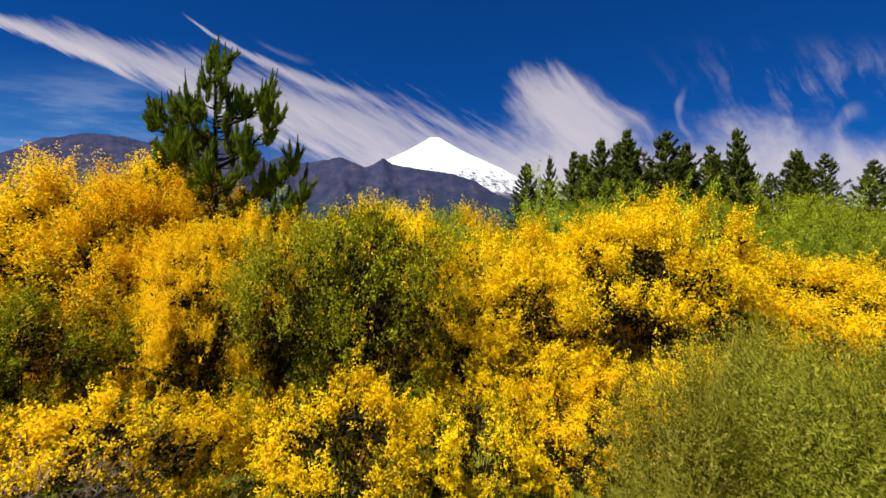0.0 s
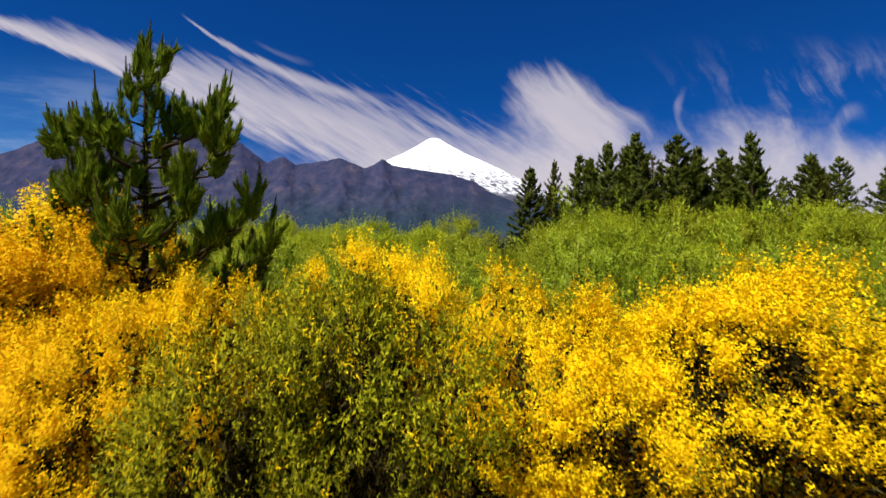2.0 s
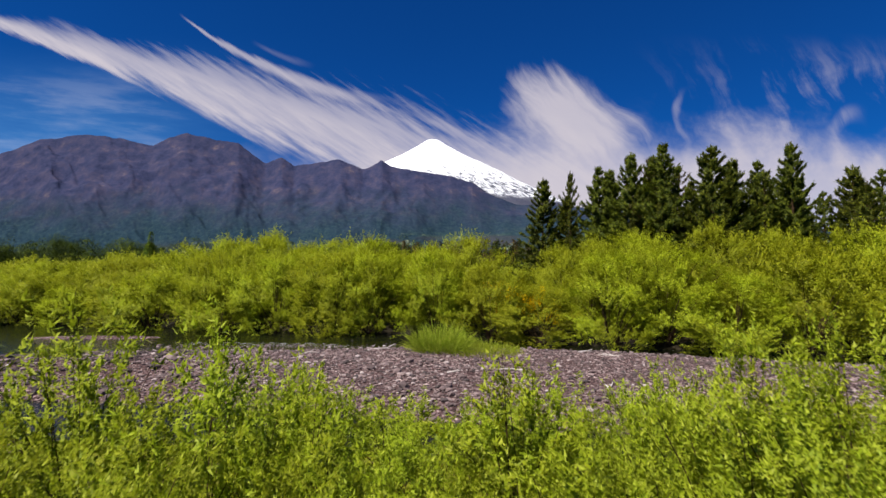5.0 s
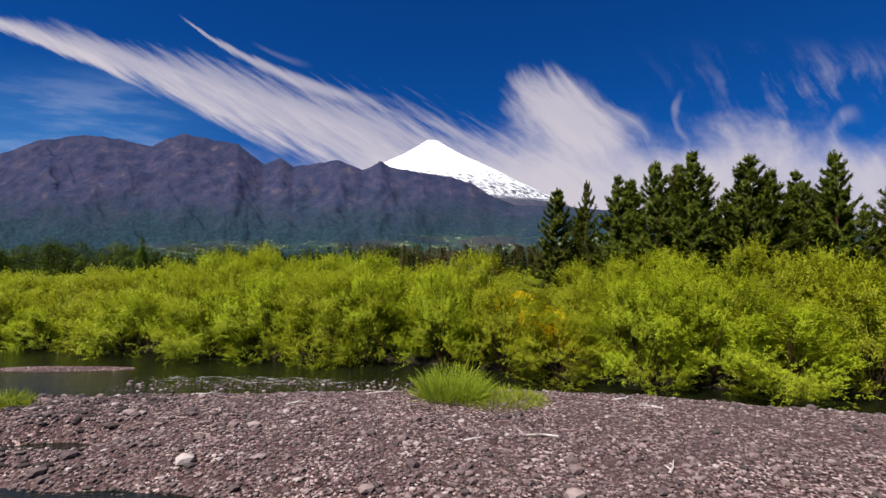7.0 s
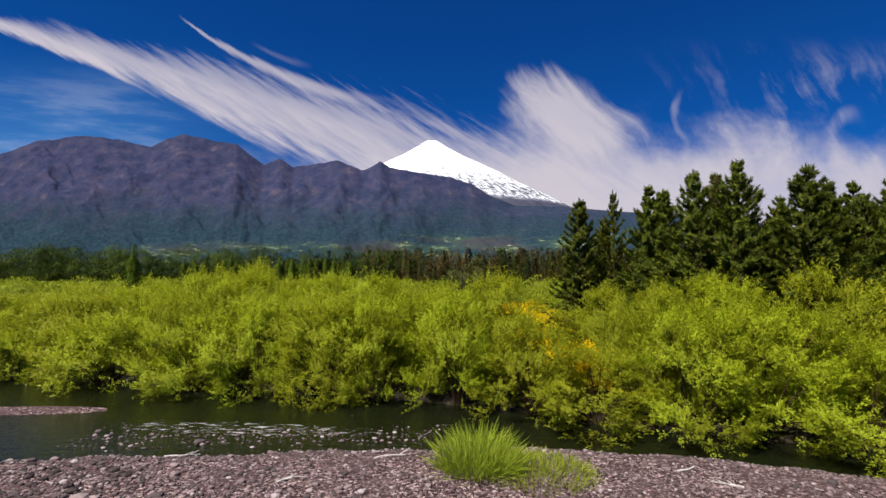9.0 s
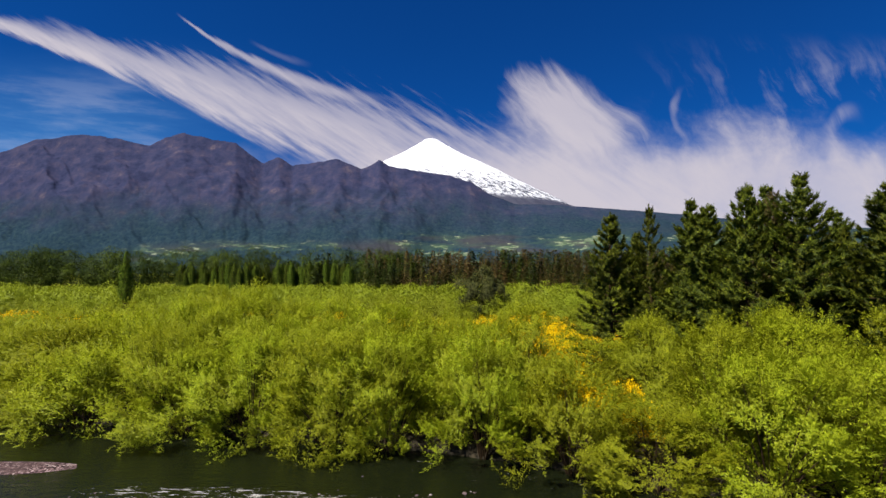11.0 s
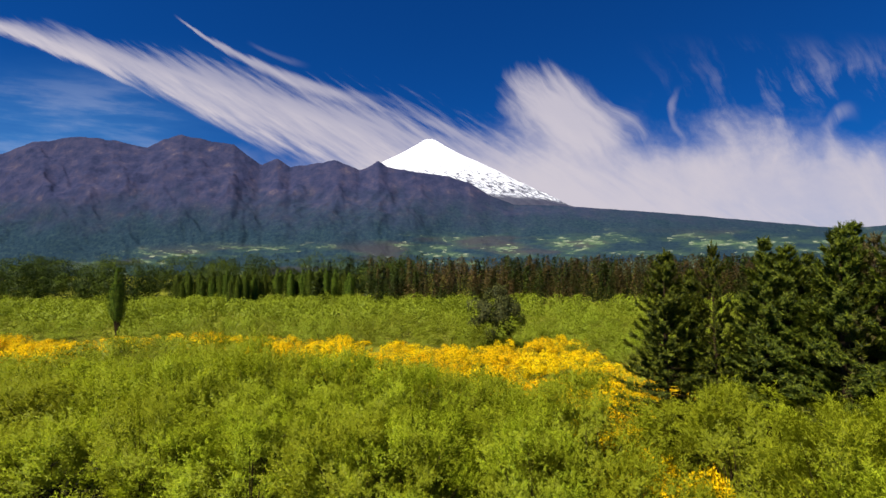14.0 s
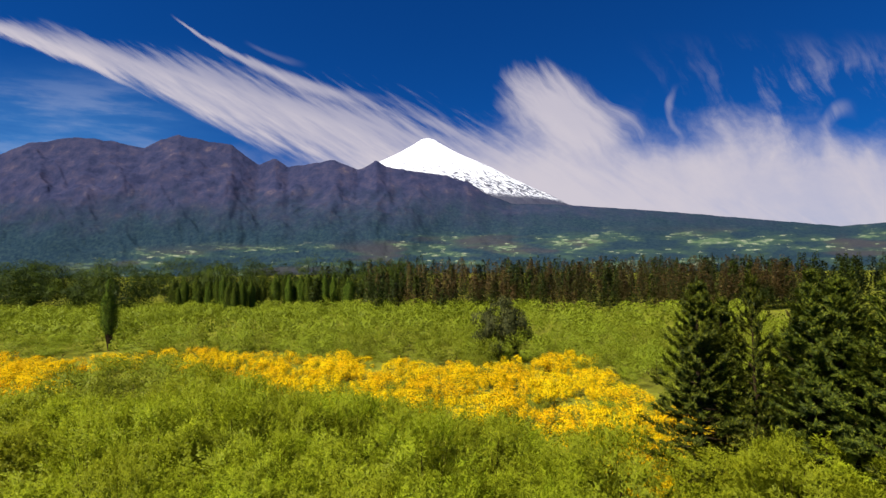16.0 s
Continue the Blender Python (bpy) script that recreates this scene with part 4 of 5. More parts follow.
wisp = make_bush("wispy_shrub", 51, 1.5, 1.5, 120, 12, 20, 0.36, (0.036, 0.007), M_DRYGRASS, 0.004, None, "thin grey-green shrub with dry seed heads", "shrub", up=0.9, shell=0.4, low=0.3)
dead = make_bush("dead_bush", 55, 0.7, 1.1, 40, 7, 6, 0.3, (0.05, 0.008), M_DEAD, 0.006, None, "bare brown dead bush at the turf edge", "bush", up=0.8, low=0.2)
first(dead, -2.1, 2.85, 0, 1.2)
place_all([wisp], [(0, 1.35, 2.75, 0, 0.85, 0.92), (0, 2.1, 2.7, 90, 0.9, 0.98), (0, 2.0, 3.3, 200, 1.1, 1.0), (0, 2.9, 3.2, 290, 1.0, 1.0), (0, 2.6, 3.9, 140, 1.1, 1.0)])


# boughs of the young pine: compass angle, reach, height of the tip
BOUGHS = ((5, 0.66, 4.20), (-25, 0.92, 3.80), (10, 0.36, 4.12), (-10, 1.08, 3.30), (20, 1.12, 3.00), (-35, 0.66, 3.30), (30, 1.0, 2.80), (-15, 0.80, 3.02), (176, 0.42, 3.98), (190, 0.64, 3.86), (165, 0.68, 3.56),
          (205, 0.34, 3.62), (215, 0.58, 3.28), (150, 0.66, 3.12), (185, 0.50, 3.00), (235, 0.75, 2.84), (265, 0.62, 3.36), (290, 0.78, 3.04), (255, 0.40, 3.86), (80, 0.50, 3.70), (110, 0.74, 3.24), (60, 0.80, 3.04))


def make_young_pine():
    rng = np.random.default_rng(61)
    H = 4.5
    root = tagged(new("young_pine_tree"), "young pine with upswept branches and upright candle shoots", "pine tree")
    zs = np.linspace(0, 1, 12)
    trunk = np.stack([0.04 * np.sin(3 * zs), 0.03 * np.cos(2 * zs), H * zs - 0.15 * (zs == 0)], 1)
    stem = piece("trunk", tube_mesh("trunk", [(trunk, 0.055, 0.012)], M_BARK, 8), root)

    def shoot(P, Q, limbs, p, d, ln, n, candle):
        """A shoot clad in needles that sweep forward, with a bare candle at its tip."""
        side = unit(rng.normal(size=(n, 3)))
        t = rng.uniform(0, 1, n) ** 0.85
        P.append(p + d * (ln * t)[:, None] + side * 0.006)
        Q.append(d * (0.80 + 0.6 * t)[:, None] + side * (0.70 - 0.40 * t)[:, None] + [0, 0, 0.2])
        limbs.append((np.array([p, p + d * ln * 0.5, p + d * ln]), 0.009, 0.006))
        if candle > 0:
            e = p + d * ln
            up = unit(d * 0.5 + [0, 0, 1.0])
            limbs.append((np.array([e - d * 0.02, e + up * candle * 0.5, e + up * candle]), 0.011, 0.006))
            P.append(e + up * (candle * rng.uniform(0.0, 0.5, 10))[:, None])
            Q.append(up * 2.4 + unit(rng.normal(size=(10, 3))) * 0.35)

    def head(P, Q, limbs, p, way, size, count):
        """A chubby cluster of shoots, the middle one the longest."""
        for k in range(count):
            d = unit(way * 0.34 + np.array([0, 0, 0.85]) + rng.normal(size=3) * (0.10 if k == 0 else 0.40))
            ln = size * (rng.uniform(0.9, 1.15) if k == 0 else rng.uniform(0.5, 0.9))
            shoot(P, Q, limbs, p + rng.normal(size=3) * 0.03, d, ln, int(900 * ln + 50), (0.20 if k == 0 else 0.10) * rng.uniform(0.4, 1.2))

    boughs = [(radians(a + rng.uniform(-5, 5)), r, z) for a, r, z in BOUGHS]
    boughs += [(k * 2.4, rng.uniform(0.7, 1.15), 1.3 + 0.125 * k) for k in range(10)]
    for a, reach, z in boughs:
        o = np.array([math.cos(a), math.sin(a), 0])
        t = np.linspace(0, 1, 8)[:, None]
        z0 = z - 0.30 - 0.50 * reach
        path = np.array([0, 0, z0]) + o * reach * (1 - (1 - t) ** 1.35) + np.array([0, 0, 1]) * (z - 0.22 - z0) * t ** 1.7
        path[1:-1] += rng.normal(size=(6, 3)) * 0.015
        limbs, P, Q = [(path, 0.026, 0.010)], [], []
        head(P, Q, limbs, path[-1] - [0, 0, 0.06], unit(path[-1] - path[-2]), 0.28, 6)
        for f in rng.uniform(0.38, 0.92, 3 + int(3 * reach)):
            p = np.array([np.interp(f, t[:, 0], path[:, j]) for j in range(3)])
            way = unit(o * 0.5 + np.array([-o[1], o[0], 0]) * rng.uniform(-1.0, 1.0))
            q = p + way * rng.uniform(0.05, 0.16) + [0, 0, 0.03]
            limbs.append((np.array([p, (p + q) / 2, q]), 0.012, 0.008))
            head(P, Q, limbs, q, way, rng.uniform(0.13, 0.21), 4)
        ti = rng.uniform(0.6, 1.0, 90)  # old needles along the limb
        side = unit(rng.normal(size=(90, 3)))
        P.append(np.stack([np.interp(ti, t[:, 0], path[:, j]) for j in range(3)], 1))
        Q.append(o * 0.5 + side * 0.8 + [0, 0, 0.25])
        br = piece("branch", tube_mesh("branch", limbs, M_BARK, 4), root)
        piece("needle_tuft", leaf_mesh("needle_tuft", np.concatenate(P), np.concatenate(Q), 0.098, 0.014, M_CANDLE, rng), br, kind="stuff")
    # the leader and the short shoots round it
    P, Q, limbs = [], [], []
    for z in np.linspace(3.1, 4.42, 15):
        for _ in range(2):
            a = rng.uniform(0, 6.28)
            o = np.array([math.cos(a), math.sin(a), 0])
            r = 0.30 * (4.75 - z) ** 0.6
            p = np.array([0.03, 0.0, z]) + o * r * 0.55
            limbs.append((np.array([[0.03, 0, z - 0.06], p - [0, 0, 0.02], p]), 0.010, 0.007))
            head(P, Q, limbs, p, o * 0.5, rng.uniform(0.12, 0.20), 2)
    head(P, Q, limbs, np.array([0.02, 0, 4.36]), np.array([0, 0, 1.0]), 0.30, 3)
    ti = rng.uniform(2.6, 4.3, 700)
    P.append(np.stack([ti * 0 + 0.03, ti * 0, ti], 1))
    Q.append(unit(rng.normal(size=(700, 3))) * 0.8 + [0, 0, 0.6])
    crown = piece("leader", tube_mesh("leader", limbs, M_BARK, 4), root)
    piece("needle_tuft", leaf_mesh("needle_tuft", np.concatenate(P), np.concatenate(Q), 0.098, 0.014, M_CANDLE, rng), crown, kind="stuff")
    return root


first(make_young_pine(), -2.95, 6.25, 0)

# grass on the near turf
rng = np.random.default_rng(71)
gxy = np.stack([rng.uniform(-9, 9, 9000), rng.uniform(1.5, 9, 9000)], 1)
P = np.column_stack([gxy, ground_z(gxy[:, 0], gxy[:, 1])])
tagged(new("grass", leaf_mesh("grass", P, rng.normal(size=P.shape) * 0.35 + [0, 0, 1], 0.22, 0.012, M_GRASS, rng)), "short green grass on the near bank", "grass", kind="stuff")

# willow saplings between the broom and the pool
saplings = [make_bush("willow_sapling", 81 + i, 3.4, 2.3, 38, 10, (34, 34, 12, 12)[i], 0.40, ((0.058, 0.020), (0.058, 0.020), (0.10, 0.035), (0.10, 0.035))[i], M_SAPLING, 0.012, None, "slender willow sapling with fresh green leaves", "willow sapling", "saplings behind the broom", up=1.0, shell=0.5, low=0.15) for i in range(4)]
rng = np.random.default_rng(91)
spots = []
for yy in np.arange(9.2, 19.0, 1.7):
    for xx in np.arange(-15.3, 16, 1.55):
        x, y = xx + rng.uniform(-0.6, 0.6), yy + rng.uniform(-0.6, 0.6)
        if abs(x) > 3 + (y - 2) * 0.95 or (y > 15.4 and x < -4.5):
            continue
        h = 1.02 + 0.12 * step(-1.5, -5, x) + rng.uniform(-0.15, 0.12)
        h *= 1 - 0.12 * step(1.7, 0.5, abs(x + 1.2)) * step(10, 12, y)
        h *= 1 + 0.12 * step(-0.4, 0.4, x) * step(10.2, 10.8, y)
        h *= 1 + 0.12 * step(-1.5, -4, x) * step(10.8, 11.8, y)
        h *= 1 - 0.26 * step(12.9, 13.7, y) - 0.25 * step(14.2, 17, y)
        spots.append((rng.integers(0, 2) + (0 if y < 12.3 else 2), x, y, rng.uniform(0, 360), rng.uniform(1.0, 1.25) * (1.15 if 10.2 < y < 13.4 else 1.0), h))
place_all(saplings, spots)

# ---- river bar: tufts, driftwood ----


def make_tuft(seed, H, W, n, label):
    rng = np.random.default_rng(seed)
    r = np.sqrt(rng.uniform(0, 1, n)) * W / 2
    a = rng.uniform(0, 6.28, n)
    base = np.stack([r * np.cos(a), r * np.sin(a), np.zeros(n)], 1)
    root = tagged(new("grass_tuft"), label, "grass tuft")
    P, D, L = [], [], []
    way = unit(base * [0.9, 0.9, 0] / W * 1.3 + [0, 0, 0.9] + rng.normal(size=(n, 3)) * 0.3)
    ln = H * rng.uniform(0.4, 1.0, n) * (1 - 0.45 * (r / (W / 2)) ** 2)
    for k in range(4):
        bend = np.array([0, 0, -0.10]) * k
        P.append(base)
        D.append(way + bend)
        base = base + unit(way + bend) * (ln / 4)[:, None]
    piece("foliage", leaf_mesh("foliage", np.concatenate(P), np.concatenate(D), H * 0.32, 0.026, M_GRASS, rng), root, kind="stuff")
    return root


first(make_tuft(101, 1.9, 2.7, 1250, "tall bright green grass tuft on the shingle"), -0.9, 32.3, 20)
first(make_tuft(102, 0.9, 1.8, 500, "low green grass clump at the edge of the shingle"), -20.2, 31.2)
first(make_tuft(103, 0.75, 3.8, 1100, "low grass fringe beside the tall tuft"), 1.3, 31.7)


def make_drift(seed, ln, r):
    rng = np.random.default_rng(seed)
    root = tagged(new("driftwood"), "bleached driftwood branch lying on the shingle", "driftwood", "driftwood on the bar")
    t = np.linspace(0, 1, 8)
    main = np.stack([ln * t, 0.12 * ln * np.sin(t * 4 + seed) * t, r + 0.05 * np.sin(t * 3)], 1)
    paths = [(main, r, r * 0.35)]
    for k in range(3):
        i = rng.integers(2, 6)
        d = unit(np.array([0.7, rng.uniform(-1, 1), 0.25]))
        paths.append((np.array([main[i], main[i] + d * ln * 0.15, main[i] + d * ln * 0.3]), r * 0.5, r * 0.15))
    piece("limb", tube_mesh("limb", paths, M_DRIFT, 6), root)
    return root


for i, (x, y, ln, turn) in enumerate(((-13.9, 34.7, 1.4, 5), (-0.6, 26.6, 0.9, 15), (2.7, 26.9, 1.6, 170), (-8.0, 31.0, 1.0, 30), (8.0, 30.6, 1.0, 160), (-5.0, 33.8, 1.8, 20), (5.2, 24.0, 0.9, 60), (6.4, 32.0, 0.8, 10))):
    first(make_drift(110 + i, ln, 0.05), x, y, turn)

# ---- far bank: willows, pines, broom meadow ----

def meadow_near(s):
    """Where the broom meadow begins, by the slope x / y of the way there from the end of the flight."""
    return np.interp(s, (-0.95, -0.76, -0.72, -0.53, -0.48, -0.44, -0.31, -0.17, -0.02, 0.19, 0.36, 0.47, 0.56), (77, 77, 93, 99, 85, 81, 75, 72, 66, 61, 59, 57, 64))


def bearing(x, y):
    return (x + 6.0) / max(y - 25.2, 1.0)


def sight_cap(x, y):
    """How tall a bush may be before it hides the meadow from above."""
    s = bearing(x, y)
    if s > 0.5:
        return 99.0
    return max(1.3, 14.5 - (y - 25.2) * 12.6 / (meadow_near(s) - 25.2))


# kind, x, y, height
PINES = ((6, 9.2, 54.0, 13.3), (5, 11.5, 52.6, 13.6), (1, 13.7, 51.0, 13.8), (2, 14.5, 50.4, 13.3), (0, 15.4, 47.6, 14.2), (1, 17.2, 45.5, 14.5), (3, 16.9, 47.3, 13.6), (2, 19.4, 42.4, 13.5), (1, 18.6, 50.5, 14.6),
         (3, 20.6, 50.0, 13.4), (0, 21.9, 44.0, 12.9), (2, 22.8, 46.2, 12.6), (1, 25.2, 46.0, 13.2), (0, 26.8, 44.3, 14.3), (2, 28.0, 46.5, 12.8), (1, 30.6, 42.0, 10.6), (0, 33.5, 46.5, 12.4), (1, 35.2, 48.5, 13.4),
         (3, 36.6, 49.0, 12.0), (2, 39.3, 50.2, 13.4), (0, 41.5, 47.0, 12.0), (1, 44.5, 46.0, 14.2), (2, 37.0, 42.5, 10.2), (2, 12.2, 56.8, 12.0), (0, 16.2, 54.5, 12.6), (1, 19.6, 55.4, 13.0), (2, 24.2, 51.5, 13.0), (0, 28.5, 51.0, 12.8), (1, 32.4, 51.8, 12.6))
W_LABEL = "bushy riverside willow with fresh yellow-green leaves"
willows = [make_willow(121 + i, 7.6, 6.2, 104, (16, 16, 14, 14)[i], (26, 26, 15, 15)[i], 1.0, ((0.135, 0.050), (0.135, 0.050), (0.18, 0.072), (0.18, 0.072))[i], M_WILLOW, W_LABEL, "willows along the far bank") for i in range(4)]
rng = np.random.default_rng(131)
spots = []
for yy in np.arange(0.0, 24, 3.9):
    for xx in np.arange(-62, 34, 4.0):
        x = xx + rng.uniform(-1.3, 1.3)
        y = float(far_bank(x)) + 0.35 + 0.3 * float(step(-4, 8, x)) + yy + (rng.uniform(-0.5, 0.6) if yy < 1 else rng.uniform(-1.3, 1.3))
        if abs(x + 3) > 8 + y * 0.95 or y > 64:
            continue
        if x > 9 and y > 51.5 or x > 8 and min(math.hypot(x - p[1], y - p[2]) for p in PINES) < 1.5:
            continue
        if (x > -9 and y > 58 + 0.35 * (-x)) or (1 < x < 9 and y > 52):
            continue
        h = rng.uniform(0.78, 1.08) * (0.86 if yy < 1 else 1.0)
        h *= 1 - 0.22 * step(46, 56, y) * step(-12, 2, x)
        h *= 1 - 0.24 * step(-20, -30, x)
        if abs(x - 6.0) < 1.4 and 42.8 < y < 47.5:
            continue
        h *= 1 - 0.4 * step(3.6, 1.8, abs(x - 5.8)) * step(50, 46, y)
        h *= 1 - 0.10 * step(6, 9, x) * step(40, 43, y) - 0.06 * step(45, 48, y) * step(6, 8, x) * step(15, 12, x)
        h = min(h, sight_cap(x, y) / 7.1 * rng.uniform(0.92, 1.05))
        if h < 0.3:
            continue
        spots.append((rng.integers(0, 2) + (0 if yy < 9 and abs(x + 2) < 22 else 2), x, y, rng.uniform(0, 360), rng.uniform(0.8, 1.1), h))
place_all(willows, spots)

P_LABEL = "tall dark green pine with upturned branches"
PINE_GROUP = "pines beside the river"
pines = [make_pine(141 + i, 14.0, 3.1, M_NEEDLE, 23, 5, 25, 21, 0.24, 0.052, P_LABEL, PINE_GROUP, first_z=0.33) for i in range(3)]
pines.append(make_pine(145, 14.0, 2.3, M_NEEDLE_BROWN, 20, 5, 15, 9, 0.22, 0.050, "half-bare browning pine among green ones", PINE_GROUP, first_z=0.12))
pines += [make_pine(146 + i, 14.0, 2.9, M_NEEDLE, 21, 5, 17, 12, 0.28, 0.075, P_LABEL, PINE_GROUP, first_z=0.15) for i in range(2)]
pines.append(make_pine(149, 14.0, 3.5, M_NEEDLE, 29, 6, 25, 21, 0.25, 0.056, "tall dark pine clad to the ground beside the meadow", PINE_GROUP))
rng = np.random.default_rng(151)
spots = [(4 + k % 2 if x > 28 and k != 3 else k, x, y, rng.uniform(0, 360), rng.uniform(0.85, 1.1) * (0.6 if k == 5 else 1.0), h / 14.0) for k, x, y, h in PINES]
for _ in range(30):  # slimmer ones between them
    x, y = rng.uniform(14.5, 44), rng.uniform(42, 58)
    if y > 37 + (30 - x) * 0.55 and x < y - 12:
        spots.append((int(rng.integers(3, 6)) if rng.uniform() < 0.5 else 4, x, y, rng.uniform(0, 360), rng.uniform(0.6, 0.85), rng.uniform(0.7, 0.92)))
place_all(pines, spots)


meadow = [make_crown("meadow_broom_bush", 161 + i, 1.9, 3.0, 22, 20, 0.42, (0.20, 0.08), M_BROOM, 0.02, (M_BLOOM, 110, 0.115, 0.78), "yellow-flowering broom bush in the meadow", "broom bush", "broom meadow beyond the willows", inner=0.1, stem_count=6) for i in range(3)]
rng = np.random.default_rng(171)
spots = []
for yy in np.arange(56, 108, 2.9):
    for xx in np.arange(-80, 20, 3.0):
        x, y = xx + rng.uniform(-1.2, 1.2), yy + rng.uniform(-1.2, 1.2)
        near_y = meadow_near(bearing(x, y))
        far_y = np.interp(x, (-80, -57, -45, -20, 1, 14), (104, 99, 104, 99, 93, 95))
        if near_y < y < far_y and x < 15 and rng.uniform() < 0.72 and abs(x + 6) < 10 + (y - 25) * 0.95:
            spots.append((rng.integers(0, 3), x, y, rng.uniform(0, 360), rng.uniform(0.95, 1.35), rng.uniform(0.75, 1.15)))
for x, y, h in ((6.3, 43.6, 1.35), (5.7, 44.7, 1.35), (6.9, 45.0, 1.35), (5.2, 46.4, 1.4), (4.6, 47.7, 1.4), (2.3, 49.8, 1.5), (3.2, 50.9, 1.4), (4.2, 49.3, 1.4), (5.4, 51.2, 1.3), (6.5, 53.2, 1.2), (7.6, 55.2, 1.2), (8.4, 58.2, 1.1), (9.2, 61.5, 1.1), (9.8, 65.0, 1.1), (7.2, 57.0, 1.0)):
    spots.append((0, x, y, 30 * x, 0.95, h * 0.95))
place_all(meadow, spots)

# lower scrub round and beyond the meadow
scrub = [make_crown("scrub_willow", 181 + i, 4.2, 6.4, 32, 120, 0.85, (0.21, 0.11), M_SCRUB, 0.04, None, "low rounded willow bush on the plain", "willow bush", "scrub on the plain", inner=0.08, sprig=0.2, stem_count=6) for i in range(3)]
rng = np.random.default_rng(191)
spots, distant = [], []
for yy in np.arange(58, 162, 6.2):
    for xx in np.arange(-170, 80, 6.6):
        x, y = xx + rng.uniform(-2.2, 2.2), yy + rng.uniform(-2.2, 2.2)
        near_y = meadow_near(bearing(x, y))
        far_y = np.interp(x, (-80, -57, -45, -20, 1, 14), (104, 99, 104, 99, 93, 95))
        inside = near_y - 1 < y < far_y + 1 and x < 15
        if abs(x + 6) > 8 + (y - 25) * 0.93 or (inside and rng.uniform() < 0.55):
            continue
        if y < 62 and (x < -8 or x > 4):
            continue
        if abs(bearing(x, y) + 0.657) < 0.05 and 99 < y < 117:
            continue
        s = rng.uniform(0.85, 1.35) * (0.5 if inside else 1.0)
        h = rng.uniform(0.55, 1.0) * (0.5 if inside else 1.0)
        if y < near_y:
            h = min(h * 1.3, sight_cap(x, y) / 4.4)
            if h < 0.35:
                continue
        if y < 118:
            spots.append((rng.integers(0, 3), x, y, rng.uniform(0, 360), s, h))
        elif rng.uniform() < 0.55:
            distant.append((x, y, s * rng.uniform(0.9, 1.9), h * rng.uniform(0.8, 1.5)))
place_all(scrub, spots)
for yy in np.arange(166, 200, 6.5):  # up to the poplars and woods
    for xx in np.arange(-150, 24, 6.5):
        distant.append((xx + rng.uniform(-2.5, 2.5), yy + rng.uniform(-2.5, 2.5), rng.uniform(0.9, 1.5), rng.uniform(0.6, 1.0)))
P, D, N = [], [], []
for x, y, s, h in distant:
    C, F, _ = puffs_on(rng, 3.9 * h, 6.6 * s, 12, 0.0)
    p, d, nn = puff_leaves(rng, C, F, 60, 1.35 * s ** 0.5)
    P.append(p + [x, y, float(ground_z(x, y))])
    D.append(d)
    N.append(nn)
tagged(new("scrub", leaf_mesh("scrub", np.concatenate(P), np.concatenate(D), 0.48, 0.30, M_SCRUB, rng, np.concatenate(N), 0.6)), "yellow-green willow scrub across the far plain", "scrub", kind="stuff")

# lone trees on the plain
def make_round_tree(name, seed, H, W, mat, label):
    return make_crown(name, seed, H, W, 64, 230, 0.95, (0.32, 0.20), mat, 0.12, None, label, "tree", inner=0.3, lobes=0.3, floor=0.14, squat=0.55)


first(make_round_tree("round_tree", 201, 8.8, 8.0, M_OLIVE, "dark olive round-crowned tree on the plain"), 3.6, 101)


def make_poplar(seed, H, W, bare, label):
    """A columnar poplar of several upright leaders that part near the ground, each a narrow flame of leaves; bare: how far up the stems are clear."""
    rng = np.random.default_rng(seed)
    root = tagged(new("poplar_tree"), label, "poplar tree", "poplars on the plain")
    stems, P, D, N = [], [], [], []
    for k in range(7):
        a0 = k * 2.4 + rng.uniform(-0.4, 0.4)
        lean = W * 0.30 * (rng.uniform(0.55, 1.0) if k else 0.0)
        top = H * (rng.uniform(0.74, 0.93) if k else 1.0)
        t = np.linspace(0, 1, 6)[:, None]
        way = np.array([math.cos(a0), math.sin(a0), 0.0])
        stems.append((way * lean * (0.12 + 0.88 * np.sin(t * 1.9)) + [0, 0, 1] * (t * (top * 0.97 + 0.2) - 0.2), 0.13, 0.02))
        n = 900
        f = rng.uniform(bare, 1.0, n)
        a = rng.uniform(0, 6.28, n)
        g = (f - bare) / (1 - bare)
        r = W * 0.26 * np.minimum(1, g / 0.35 + 0.12) ** 0.8 * np.sqrt(np.maximum(0.0, 1 - g ** 2.2)) * np.sqrt(rng.uniform(0.2, 1, n)) * (1 + 0.25 * np.sin(13 * f + 2 * a + k)) + 0.03
        o = np.stack([np.cos(a), np.sin(a), 0 * a], 1)
        P.append(way * lean * (0.12 + 0.88 * np.sin(f * 1.9))[:, None] + o * r[:, None] + np.stack([0 * f, 0 * f, f * top], 1))
        D.append(o * 0.4 + [0, 0, 1.0] + rng.normal(size=(n, 3)) * 0.3)
        N.append(o + way * 0.5 + [0, 0, 0.3])
    piece("trunk", tube_mesh("trunk", stems, M_BARK, 5), root)
    piece("crown", leaf_mesh("crown", np.concatenate(P), np.concatenate(D), 0.34, 0.16, M_POPLAR, rng, np.concatenate(N), 0.7), root)
    return root


